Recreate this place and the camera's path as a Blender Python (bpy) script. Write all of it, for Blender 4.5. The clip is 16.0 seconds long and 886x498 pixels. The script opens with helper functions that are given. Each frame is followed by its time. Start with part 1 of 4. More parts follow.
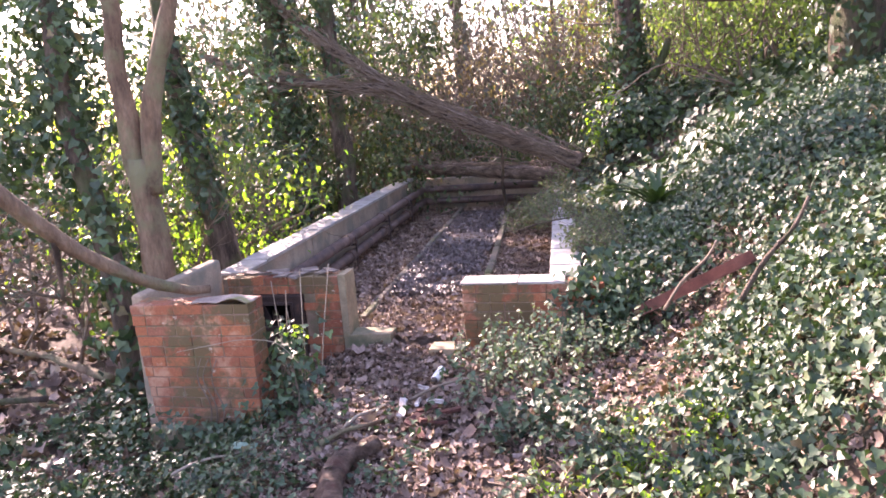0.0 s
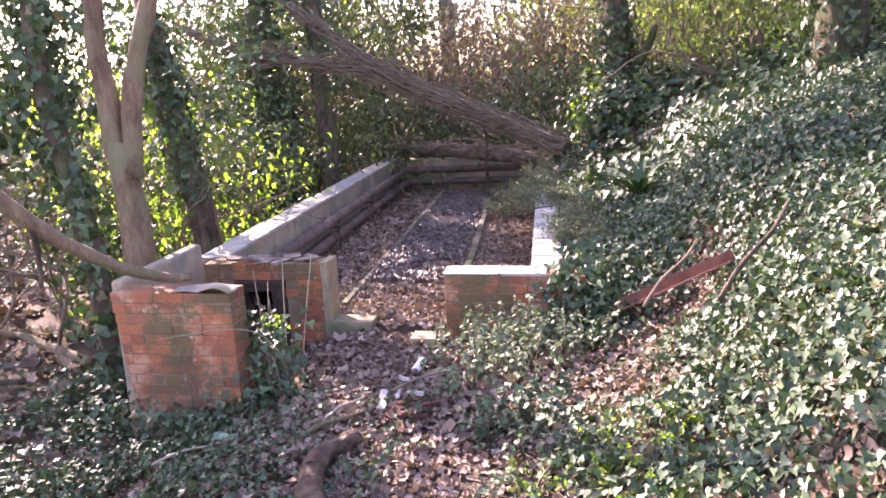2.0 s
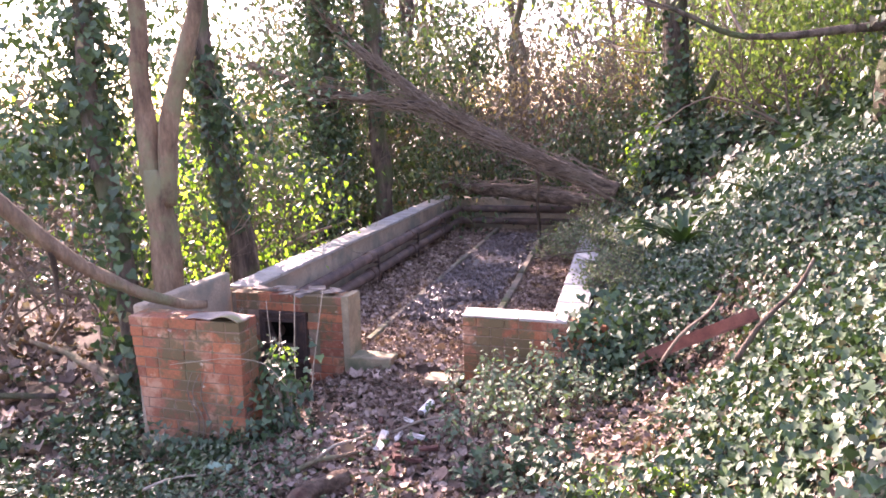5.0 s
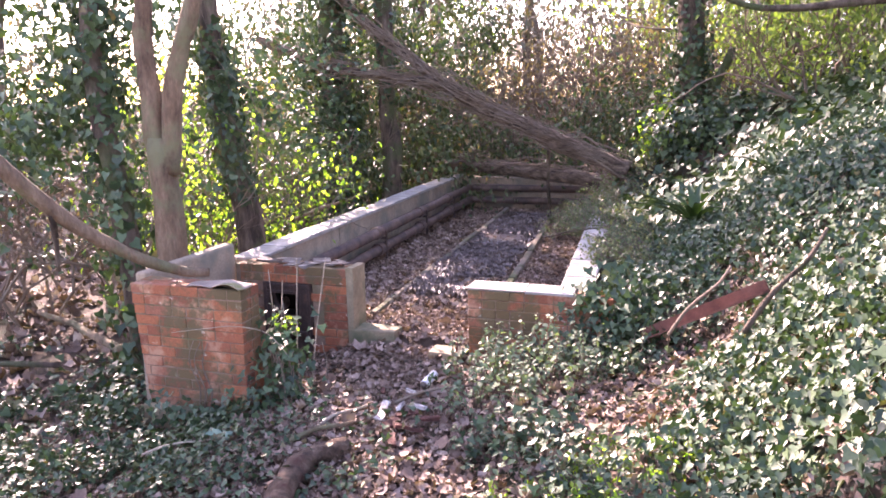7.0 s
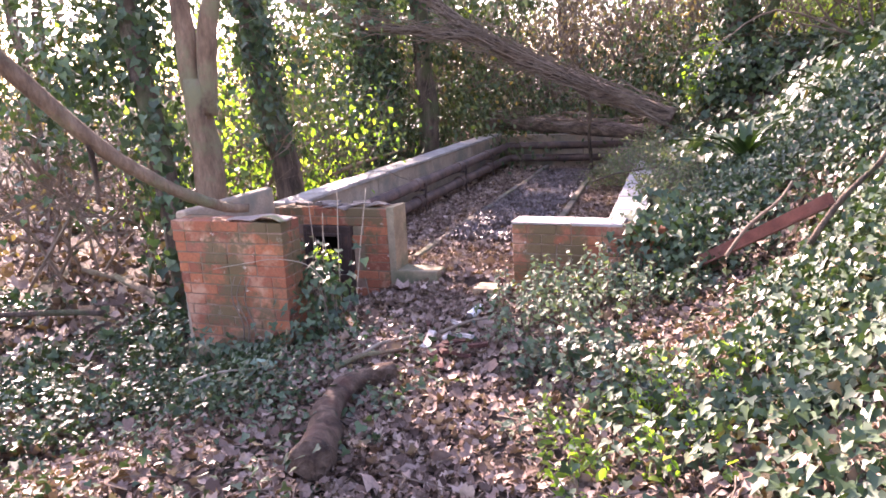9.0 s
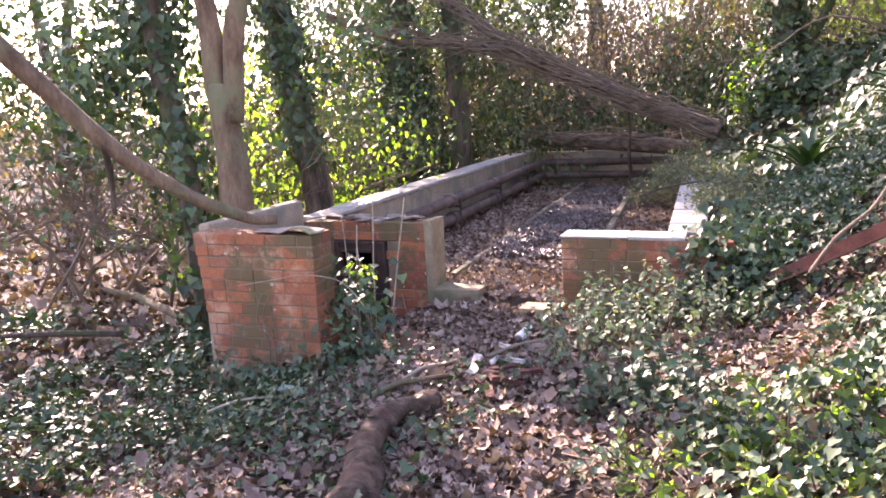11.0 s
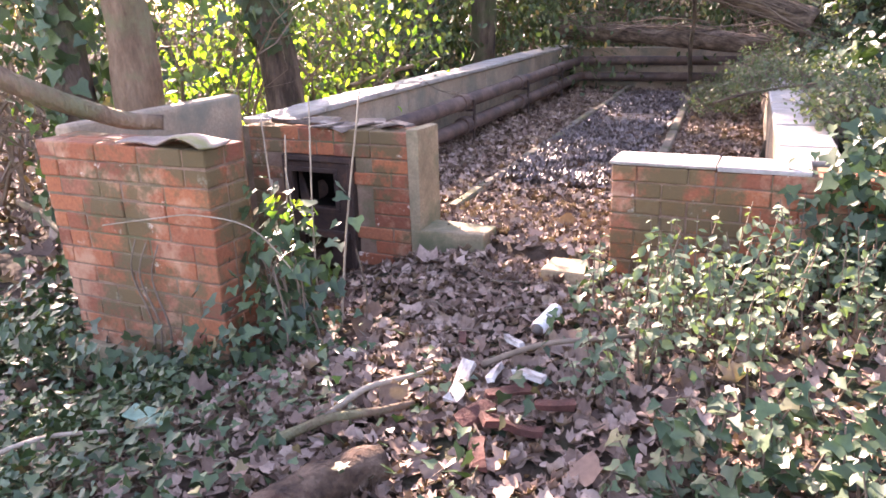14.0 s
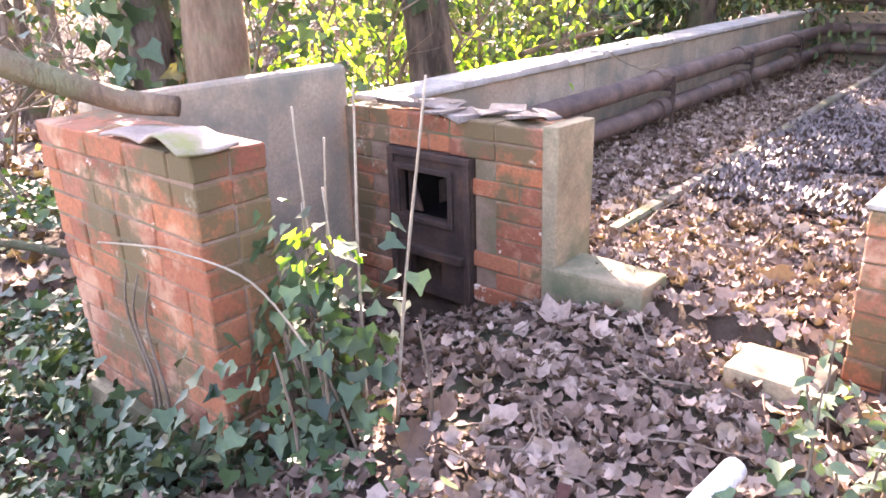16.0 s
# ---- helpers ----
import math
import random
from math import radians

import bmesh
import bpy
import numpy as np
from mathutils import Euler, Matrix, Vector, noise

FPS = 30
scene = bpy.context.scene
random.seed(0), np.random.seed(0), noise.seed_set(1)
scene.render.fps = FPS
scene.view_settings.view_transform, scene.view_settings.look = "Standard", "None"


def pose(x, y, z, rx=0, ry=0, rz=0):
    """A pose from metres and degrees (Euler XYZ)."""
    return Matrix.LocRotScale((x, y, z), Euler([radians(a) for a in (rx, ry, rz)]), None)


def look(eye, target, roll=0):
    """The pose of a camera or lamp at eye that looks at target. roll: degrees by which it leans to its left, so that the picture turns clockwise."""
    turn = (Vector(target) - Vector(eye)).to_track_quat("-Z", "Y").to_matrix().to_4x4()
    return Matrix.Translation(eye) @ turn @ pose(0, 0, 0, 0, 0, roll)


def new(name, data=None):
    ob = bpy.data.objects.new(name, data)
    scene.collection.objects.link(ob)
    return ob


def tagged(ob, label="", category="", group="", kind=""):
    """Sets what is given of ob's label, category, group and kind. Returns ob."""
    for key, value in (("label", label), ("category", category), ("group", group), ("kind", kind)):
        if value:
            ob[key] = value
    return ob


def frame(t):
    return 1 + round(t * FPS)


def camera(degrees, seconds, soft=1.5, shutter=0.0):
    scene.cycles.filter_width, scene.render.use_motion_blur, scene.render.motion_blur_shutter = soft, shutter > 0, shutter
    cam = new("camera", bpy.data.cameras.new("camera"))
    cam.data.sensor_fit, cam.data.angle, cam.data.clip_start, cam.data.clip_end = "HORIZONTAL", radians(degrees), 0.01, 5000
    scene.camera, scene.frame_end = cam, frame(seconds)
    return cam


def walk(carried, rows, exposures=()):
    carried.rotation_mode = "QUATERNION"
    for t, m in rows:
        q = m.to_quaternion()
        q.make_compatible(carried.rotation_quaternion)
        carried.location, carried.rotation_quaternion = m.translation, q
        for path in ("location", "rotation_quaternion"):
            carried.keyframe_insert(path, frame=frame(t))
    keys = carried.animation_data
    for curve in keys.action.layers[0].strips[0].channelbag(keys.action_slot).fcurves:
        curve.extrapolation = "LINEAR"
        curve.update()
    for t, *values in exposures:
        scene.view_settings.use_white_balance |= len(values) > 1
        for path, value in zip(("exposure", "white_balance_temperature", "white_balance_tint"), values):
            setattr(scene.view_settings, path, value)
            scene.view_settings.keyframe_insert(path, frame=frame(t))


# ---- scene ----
cam = camera(61.8, 16.0, soft=1.7)
PATH = [
    (0, (1.565, -1.064, 2.083), (1.135, 0.848, 1.685), -4.3),
    (0.5, (1.577, -1.054, 2.136), (1.146, 0.849, 1.696), -3.9),
    (1, (1.582, -1.03, 2.17), (1.169, 0.87, 1.702), -3.3),
    (1.5, (1.564, -1.026, 2.186), (1.183, 0.879, 1.709), -2.9),
    (2, (1.558, -1.046, 2.217), (1.176, 0.86, 1.746), -2.9),
    (2.5, (1.572, -1.073, 2.261), (1.138, 0.832, 1.832), -3.4),
    (3, (1.591, -1.09, 2.292), (1.146, 0.819, 1.895), -1.8),
    (3.5, (1.643, -1.052, 2.262), (1.166, 0.852, 1.882), -1.2),
    (6, (2.063, -0.805, 2.19), (1.45, 1.064, 1.826), -1.2),
    (6.5, (2.035, -0.803, 2.161), (1.427, 1.063, 1.779), -0.9),
    (7, (1.984, -0.797, 2.087), (1.376, 1.065, 1.683), -0.8),
    (7.5, (1.924, -0.78, 1.969), (1.222, 1.046, 1.552), -1.9),
    (8, (1.914, -0.761, 1.84), (1.216, 1.059, 1.397), -2.7),
    (10.5, (1.822, -0.628, 1.627), (1.092, 1.179, 1.179), -3.3),
    (11, (1.628, -0.39, 1.564), (0.865, 1.418, 1.179), -3.1),
    (11.5, (1.5, -0.154, 1.493), (0.698, 1.625, 1.055), -3.2),
    (12, (1.414, 0.263, 1.449), (0.633, 2.042, 0.976), -1.9),
    (12.5, (1.344, 0.498, 1.423), (0.631, 2.304, 0.945), -0.2),
    (13, (1.208, 0.769, 1.391), (0.588, 2.603, 0.89), 1.7),
    (13.5, (1.15, 0.975, 1.346), (0.579, 2.82, 0.827), 1.1),
    (14, (1.127, 1.28, 1.317), (0.317, 2.996, 0.687), -1.7),
    (14.5, (1.105, 1.523, 1.341), (0.103, 3.12, 0.673), -2.4),
    (15, (0.993, 1.82, 1.315), (-0.097, 3.356, 0.643), -1.4),
    (15.5, (0.909, 2.07, 1.304), (-0.242, 3.531, 0.567), -1.6),
    (16, (0.813, 2.426, 1.238), (-0.429, 3.824, 0.532), -1.7),
]
walk(cam, [(t, look(eye, target, roll)) for t, eye, target, roll in PATH],
     exposures=((0, 2.9, 7050, 44), (3.5, 3.03, 7050, 46), (8, 3.03, 7100, 46), (11, 2.9, 7300, 42), (13, 3.17, 7400, 40), (14.5, 3.42, 7600, 38), (15.5, 3.7, 7700, 37), (16, 4.0, 7600, 38)))

# ---- light ----
SUN_AZ, SUN_EL = radians(50.0), radians(28.0)      # to the left of +y, above the horizon
SUN_WAY = Vector((-math.sin(SUN_AZ) * math.cos(SUN_EL), math.cos(SUN_AZ) * math.cos(SUN_EL), math.sin(SUN_EL)))
world = bpy.data.worlds.new("world")
scene.world = world
world.use_nodes = True
wn, wl = world.node_tree.nodes, world.node_tree.links
sky = wn.new("ShaderNodeTexSky")
sky.sky_type, sky.sun_disc = "NISHITA", False
sky.sun_elevation, sky.sun_rotation = SUN_EL, -SUN_AZ
sky.dust_density, sky.air_density, sky.ozone_density = 1.0, 1.0, 1.0
wn["Background"].inputs["Strength"].default_value = 0.15
wl.new(sky.outputs[0], wn["Background"].inputs["Color"])
sun = new("sun", bpy.data.lights.new("sun", "SUN"))
sun.data.energy, sun.data.angle, sun.data.color = 5.0, radians(0.6), (1.0, 0.93, 0.82)
sun.matrix_world = look(SUN_WAY * 40, (0, 0, 0))

# ---- materials ----


def material(name):
    m = bpy.data.materials.new(name)
    m.use_nodes = True
    t = m.node_tree
    return m, t.nodes, t.links, t.nodes["Principled BSDF"]


def ramp(n, l, fac, stops):
    r = n.new("ShaderNodeValToRGB")
    e = r.color_ramp.elements
    while len(e) < len(stops):
        e.new(0.5)
    for k, (p, c) in zip(e, stops):
        k.position, k.color = p, (*c, 1)
    l.new(fac, r.inputs[0])
    return r.outputs[0]


def noise_tex(n, l, scale, detail=5.0, rough=0.6, stretch=None, coord="Object"):
    tc = n.new("ShaderNodeTexCoord")
    t = n.new("ShaderNodeTexNoise")
    t.inputs["Scale"].default_value, t.inputs["Detail"].default_value, t.inputs["Roughness"].default_value = scale, detail, rough
    if stretch:
        mp = n.new("ShaderNodeMapping")
        mp.inputs["Scale"].default_value = stretch
        l.new(tc.outputs[coord], mp.inputs[0])
        l.new(mp.outputs[0], t.inputs["Vector"])
    else:
        l.new(tc.outputs[coord], t.inputs["Vector"])
    return t.outputs["Fac"]


def mix(n, l, fac, a, b, how="MIX"):
    x = n.new("ShaderNodeMix")
    x.data_type, x.blend_type = "RGBA", how
    for i, v in ((0, fac), (6, a), (7, b)):
        if isinstance(v, (int, float)):
            x.inputs[i].default_value = v
        elif isinstance(v, tuple):
            x.inputs[i].default_value = (*v, 1)
        else:
            l.new(v, x.inputs[i])
    return x.outputs[2]


def bump(n, l, bsdf, height, strength=0.5, distance=0.01):
    b = n.new("ShaderNodeBump")
    b.inputs["Strength"].default_value, b.inputs["Distance"].default_value = strength, distance
    l.new(height, b.inputs["Height"])
    l.new(b.outputs[0], bsdf.inputs["Normal"])


def rough_mat(name, stops, scale, fine, roughness=0.9, relief=0.5, depth=0.01, stain=None, stain_scale=1.5, stretch=None, coord="Object", lo=0.48, hi=0.62):
    """A rough natural surface: colours from a broad noise, fine grain over it, and stains of one colour."""
    m, n, l, b = material(name)
    col = ramp(n, l, noise_tex(n, l, scale, 6, 0.65, stretch, coord), stops)
    grain = noise_tex(n, l, fine, 4, 0.7, stretch, coord)
    col = mix(n, l, 0.5, col, ramp(n, l, grain, ((0.3, (0.35, 0.35, 0.35)), (0.7, (1, 1, 1)))), "MULTIPLY")
    if stain:
        col = mix(n, l, ramp(n, l, noise_tex(n, l, stain_scale, 7, 0.7, None, coord), ((lo, (0, 0, 0)), (hi, (1, 1, 1)))), col, stain)
    l.new(col, b.inputs["Base Color"])
    b.inputs["Roughness"].default_value = roughness
    b.inputs["Specular IOR Level"].default_value = 0.3
    bump(n, l, b, grain, relief, depth)
    return m


def leaf_mat(name, stops, roughness=0.4, through_light=0.3, spec=0.5, tint=1.0):
    """Leaves: each has its own colour; light shines through them."""
    m, n, l, b = material(name)
    g = n.new("ShaderNodeNewGeometry")
    col = ramp(n, l, g.outputs["Random Per Island"], stops)
    mott = noise_tex(n, l, 60.0, 3)
    col = mix(n, l, 0.5, col, ramp(n, l, mott, ((0.3, (0.5, 0.5, 0.5)), (0.7, (1.2, 1.2, 1.2)))), "MULTIPLY")
    l.new(col, b.inputs["Base Color"])
    b.inputs["Roughness"].default_value, b.inputs["Specular IOR Level"].default_value = roughness, spec
    t = n.new("ShaderNodeBsdfTranslucent")
    l.new(mix(n, l, 1.0, col, (1.6 * tint, 1.9 * tint, 0.7 * tint), "MULTIPLY"), t.inputs["Color"])
    s = n.new("ShaderNodeMixShader")
    s.inputs[0].default_value = through_light
    l.new(b.outputs[0], s.inputs[1])
    l.new(t.outputs[0], s.inputs[2])
    l.new(s.outputs[0], n["Material Output"].inputs["Surface"])
    return m


SOIL = rough_mat("soil", ((0.3, (0.035, 0.024, 0.016)), (0.55, (0.085, 0.055, 0.036)), (0.75, (0.15, 0.1, 0.07))), 6, 90, 0.95, 0.9, 0.02, (0.03, 0.04, 0.015), 0.9)
CONCRETE = rough_mat("concrete", ((0.3, (0.25, 0.18, 0.125)), (0.6, (0.38, 0.285, 0.2)), (0.8, (0.47, 0.37, 0.27))), 2.5, 60, 0.9, 0.4, 0.004, (0.16, 0.145, 0.11), 1.8)
COPING = rough_mat("coping", ((0.3, (0.26, 0.235, 0.21)), (0.6, (0.4, 0.37, 0.33)), (0.8, (0.52, 0.49, 0.45))), 4, 70, 0.55, 0.4, 0.004, (0.22, 0.2, 0.17), 5)
STONE_STEP = rough_mat("step_stone", ((0.3, (0.19, 0.145, 0.09)), (0.6, (0.31, 0.24, 0.15)), (0.8, (0.4, 0.32, 0.21))), 5, 80, 0.9, 0.5, 0.004, (0.1, 0.11, 0.06), 2)
MORTAR = rough_mat("mortar", ((0.3, (0.13, 0.075, 0.05)), (0.7, (0.3, 0.2, 0.14))), 8, 120, 0.95, 0.7, 0.006, (0.1, 0.1, 0.05), 3)
IRON = rough_mat("rusty_iron", ((0.3, (0.022, 0.015, 0.013)), (0.55, (0.06, 0.036, 0.027)), (0.75, (0.13, 0.06, 0.035))), 8, 90, 0.7, 0.6, 0.004)
PIPE = rough_mat("rusty_pipe", ((0.3, (0.07, 0.042, 0.032)), (0.6, (0.14, 0.09, 0.07)), (0.8, (0.2, 0.14, 0.11))), 5, 90, 0.6, 0.4, 0.003, (0.05, 0.035, 0.03), 4)
RUST = rough_mat("red_rust", ((0.3, (0.09, 0.035, 0.025)), (0.6, (0.17, 0.07, 0.05)), (0.8, (0.24, 0.12, 0.09))), 7, 80, 0.8, 0.5, 0.004)
SLATE = rough_mat("slate", ((0.3, (0.06, 0.045, 0.038)), (0.55, (0.15, 0.115, 0.095)), (0.75, (0.36, 0.31, 0.27))), 6, 60, 0.55, 0.5, 0.004)
FELT = rough_mat("felt", ((0.3, (0.24, 0.175, 0.14)), (0.6, (0.36, 0.28, 0.23)), (0.8, (0.46, 0.38, 0.32))), 7, 70, 0.8, 0.4, 0.003, (0.16, 0.16, 0.06), 4)
BARK = rough_mat("bark", ((0.35, (0.035, 0.025, 0.018)), (0.5, (0.1, 0.07, 0.05)), (0.68, (0.18, 0.135, 0.1))), 9, 55, 0.95, 1.0, 0.03, (0.06, 0.075, 0.03), 1.4, (1, 1, 0.25))
PALE_BARK = rough_mat("pale_bark", ((0.35, (0.075, 0.045, 0.028)), (0.5, (0.17, 0.108, 0.068)), (0.68, (0.28, 0.19, 0.125))), 6, 50, 0.9, 1.0, 0.02, (0.14, 0.13, 0.07), 2.2, (1, 1, 0.35))
FIBRE_BARK = rough_mat("fibrous_bark", ((0.36, (0.045, 0.03, 0.021)), (0.5, (0.13, 0.09, 0.065)), (0.66, (0.25, 0.185, 0.135))), 16, 70, 0.95, 1.0, 0.02, None, 1, (0.25, 1, 1))
LOG_BARK = rough_mat("log_bark", ((0.35, (0.04, 0.024, 0.017)), (0.5, (0.12, 0.075, 0.05)), (0.68, (0.22, 0.15, 0.105))), 11, 60, 0.92, 1.0, 0.025, (0.075, 0.03, 0.02), 3.5)
TWIG = rough_mat("twig", ((0.3, (0.1, 0.07, 0.048)), (0.7, (0.22, 0.165, 0.12))), 3, 30, 0.9, 0.4)
PALE_TWIG = rough_mat("pale_twig", ((0.3, (0.22, 0.17, 0.12)), (0.7, (0.4, 0.33, 0.25))), 5, 60, 0.85, 0.4)
ROTTEN = rough_mat("rotten_wood", ((0.35, (0.16, 0.12, 0.1)), (0.5, (0.5, 0.45, 0.4)), (0.7, (0.68, 0.64, 0.58))), 14, 120, 0.9, 0.6, 0.004, None, 1, (1, 0.3, 1))
RED_ROT = rough_mat("red_rotten_wood", ((0.3, (0.045, 0.016, 0.012)), (0.7, (0.12, 0.042, 0.03))), 9, 70, 0.85, 0.9, 0.01)
WHITE = rough_mat("can_paint", ((0.35, (0.55, 0.53, 0.52)), (0.6, (0.78, 0.76, 0.75))), 12, 90, 0.4, 0.1, 0.001, (0.35, 0.3, 0.26), 25)
GREEN_TILE = rough_mat("green_tile", ((0.3, (0.16, 0.27, 0.19)), (0.7, (0.25, 0.37, 0.27))), 8, 70, 0.5, 0.2, 0.002)
KERB = rough_mat("kerb_concrete", ((0.3, (0.085, 0.065, 0.045)), (0.55, (0.17, 0.135, 0.1)), (0.75, (0.26, 0.21, 0.16))), 7, 70, 0.9, 0.6, 0.006, (0.07, 0.075, 0.03), 2.5)
NEAR_BLACK = rough_mat("black_inside", ((0.3, (0.006, 0.005, 0.005)), (0.7, (0.015, 0.012, 0.011))), 6, 40, 0.95, 0.3)

# bricks: own tone each, pale worn lime patches, moss in drifts low down on the wall
BRICK, n_, l_, b_ = material("brick")
oi = n_.new("ShaderNodeObjectInfo")
tone = ramp(n_, l_, oi.outputs["Random"], ((0.0, (0.19, 0.058, 0.03)), (0.35, (0.28, 0.086, 0.038)), (0.7, (0.35, 0.115, 0.047)), (1.0, (0.25, 0.095, 0.055))))
geo = n_.new("ShaderNodeNewGeometry")


def place_noise(scale, detail=6, rough=0.65):
    t = n_.new("ShaderNodeTexNoise")
    t.inputs["Scale"].default_value, t.inputs["Detail"].default_value, t.inputs["Roughness"].default_value = scale, detail, rough
    l_.new(geo.outputs["Position"], t.inputs["Vector"])
    return t.outputs["Fac"]


grain_b = place_noise(75)
tone = mix(n_, l_, 0.6, tone, ramp(n_, l_, grain_b, ((0.3, (0.45, 0.42, 0.4)), (0.7, (1.1, 1.1, 1.1)))), "MULTIPLY")
tone = mix(n_, l_, ramp(n_, l_, place_noise(3.4, 7, 0.7), ((0.51, (0, 0, 0)), (0.62, (0.6, 0.6, 0.6)))), tone, (0.43, 0.25, 0.155))
tone = mix(n_, l_, ramp(n_, l_, place_noise(9, 8, 0.7), ((0.62, (0, 0, 0)), (0.66, (0.8, 0.8, 0.8)))), tone, (0.62, 0.52, 0.42))
tone = mix(n_, l_, ramp(n_, l_, place_noise(2.3, 8, 0.72), ((0.475, (0, 0, 0)), (0.545, (0.82, 0.82, 0.82)))), tone, (0.075, 0.066, 0.026))
l_.new(tone, b_.inputs["Base Color"])
b_.inputs["Roughness"].default_value = 0.9
bump(n_, l_, b_, grain_b, 0.6, 0.006)

IVY = leaf_mat("ivy_leaf", ((0.0, (0.018, 0.036, 0.016)), (0.35, (0.03, 0.06, 0.024)), (0.7, (0.05, 0.085, 0.035)), (0.95, (0.062, 0.1, 0.042)), (1.0, (0.16, 0.11, 0.05))), 0.46, 0.09, 0.36)
# brighter copy of the leaf green: sunlight and back light put into the colour
IVY_BRIGHT = leaf_mat("young_and_sunlit_leaf", ((0.0, (0.07, 0.14, 0.02)), (0.6, (0.13, 0.21, 0.03)), (1.0, (0.22, 0.25, 0.045))), 0.45, 0.62, 0.4, 1.5)
NETTLE = leaf_mat("nettle_leaf", ((0.0, (0.075, 0.11, 0.065)), (0.6, (0.115, 0.155, 0.09)), (1.0, (0.16, 0.2, 0.12))), 0.6, 0.25, 0.3)
DEAD = leaf_mat("dead_leaf", ((0.0, (0.085, 0.05, 0.035)), (0.3, (0.17, 0.105, 0.075)), (0.65, (0.25, 0.17, 0.13)), (0.9, (0.36, 0.26, 0.205)), (1.0, (0.4, 0.29, 0.21))), 0.75, 0.05, 0.3, 0.8)
WET = leaf_mat("wet_leaf", ((0.0, (0.06, 0.043, 0.037)), (0.5, (0.115, 0.083, 0.072)), (1.0, (0.21, 0.155, 0.135))), 0.5, 0.03, 0.5, 0.6)
AUTUMN = leaf_mat("autumn_leaf", ((0.0, (0.15, 0.1, 0.05)), (0.6, (0.24, 0.16, 0.075)), (1.0, (0.3, 0.21, 0.09))), 0.6, 0.22, 0.3)
SHRUB = leaf_mat("shrub_leaf", ((0.0, (0.03, 0.05, 0.02)), (0.6, (0.06, 0.09, 0.035)), (1.0, (0.11, 0.12, 0.05))), 0.55, 0.14, 0.3)
GRASSY = leaf_mat("weed_leaf", ((0.0, (0.06, 0.08, 0.04)), (0.6, (0.1, 0.125, 0.065)), (1.0, (0.2, 0.18, 0.11))), 0.65, 0.3, 0.3)
DULL = leaf_mat("dull_leaf", ((0.0, (0.07, 0.065, 0.045)), (0.6, (0.13, 0.115, 0.085)), (1.0, (0.2, 0.17, 0.13))), 0.7, 0.06, 0.3)
LIGHT = leaf_mat("light_green_leaf", ((0.0, (0.08, 0.12, 0.035)), (0.6, (0.13, 0.18, 0.055)), (1.0, (0.2, 0.24, 0.08))), 0.6, 0.4, 0.3)
FERN = leaf_mat("fern_leaf", ((0.0, (0.018, 0.045, 0.014)), (1.0, (0.035, 0.07, 0.02))), 0.45, 0.15, 0.35)
WATER, n_, l_, b_ = material("puddle_water")
b_.inputs["Base Color"].default_value = (0.1, 0.08, 0.075, 1)
b_.inputs["Roughness"].default_value = 0.3
bump(n_, l_, b_, noise_tex(n_, l_, 6.0, 2), 0.05, 0.01)

# ---- mesh tools ----


class Build:
    """Vertices and faces of one mesh."""

    def __init__(self):
        self.v, self.f = [], []

    def tube(self, points, radii, sides=8, rough=0.0, seed=0, cap=True):
        pts = [Vector(p) for p in points]
        base = len(self.v)
        up = Vector((0.31, 0.2, 0.93))
        k = len(pts)
        for i, p in enumerate(pts):
            d = (pts[min(i + 1, k - 1)] - pts[max(i - 1, 0)]).normalized()
            a = d.cross(up)
            if a.length < 0.05:
                a = d.cross(Vector((1, 0, 0)))
            a.normalize()
            b = d.cross(a)
            for s in range(sides):
                w = 2 * math.pi * s / sides
                r = radii[i]
                if rough:
                    r *= 1 + rough * noise.noise(Vector((math.cos(w) * 1.4, math.sin(w) * 1.4, i * 0.45 + seed * 7.3)))
                self.v.append(tuple(p + (a * math.cos(w) + b * math.sin(w)) * r))
        for i in range(k - 1):
            for s in range(sides):
                q = base + i * sides
                self.f.append((q + s, q + (s + 1) % sides, q + sides + (s + 1) % sides, q + sides + s))
        if cap:
            self.f.append(tuple(base + s for s in range(sides))[::-1])
            self.f.append(tuple(base + (k - 1) * sides + s for s in range(sides)))
        return self

    def hexa(self, corners):
        """A solid with eight corners: four below, then four above, each anticlockwise from above."""
        q = len(self.v)
        self.v += [tuple(c) for c in corners]
        self.f += [tuple(q + i for i in f) for f in ((3, 2, 1, 0), (4, 5, 6, 7), (0, 1, 5, 4), (1, 2, 6, 5), (2, 3, 7, 6), (3, 0, 4, 7))]
        return self

    def box(self, x0, x1, y0, y1, z0, z1, wob=0.0):
        c = [(x0, y0, z0), (x1, y0, z0), (x1, y1, z0), (x0, y1, z0), (x0, y0, z1), (x1, y0, z1), (x1, y1, z1), (x0, y1, z1)]
        return self.hexa([[a + random.uniform(-wob, wob) for a in p] for p in c])

    def mesh(self, name, smooth=False):
        me = bpy.data.meshes.new(name)
        me.from_pydata(self.v, [], self.f)
        if smooth:
            me.polygons.foreach_set("use_smooth", [True] * len(me.polygons))
        me.update()
        return me


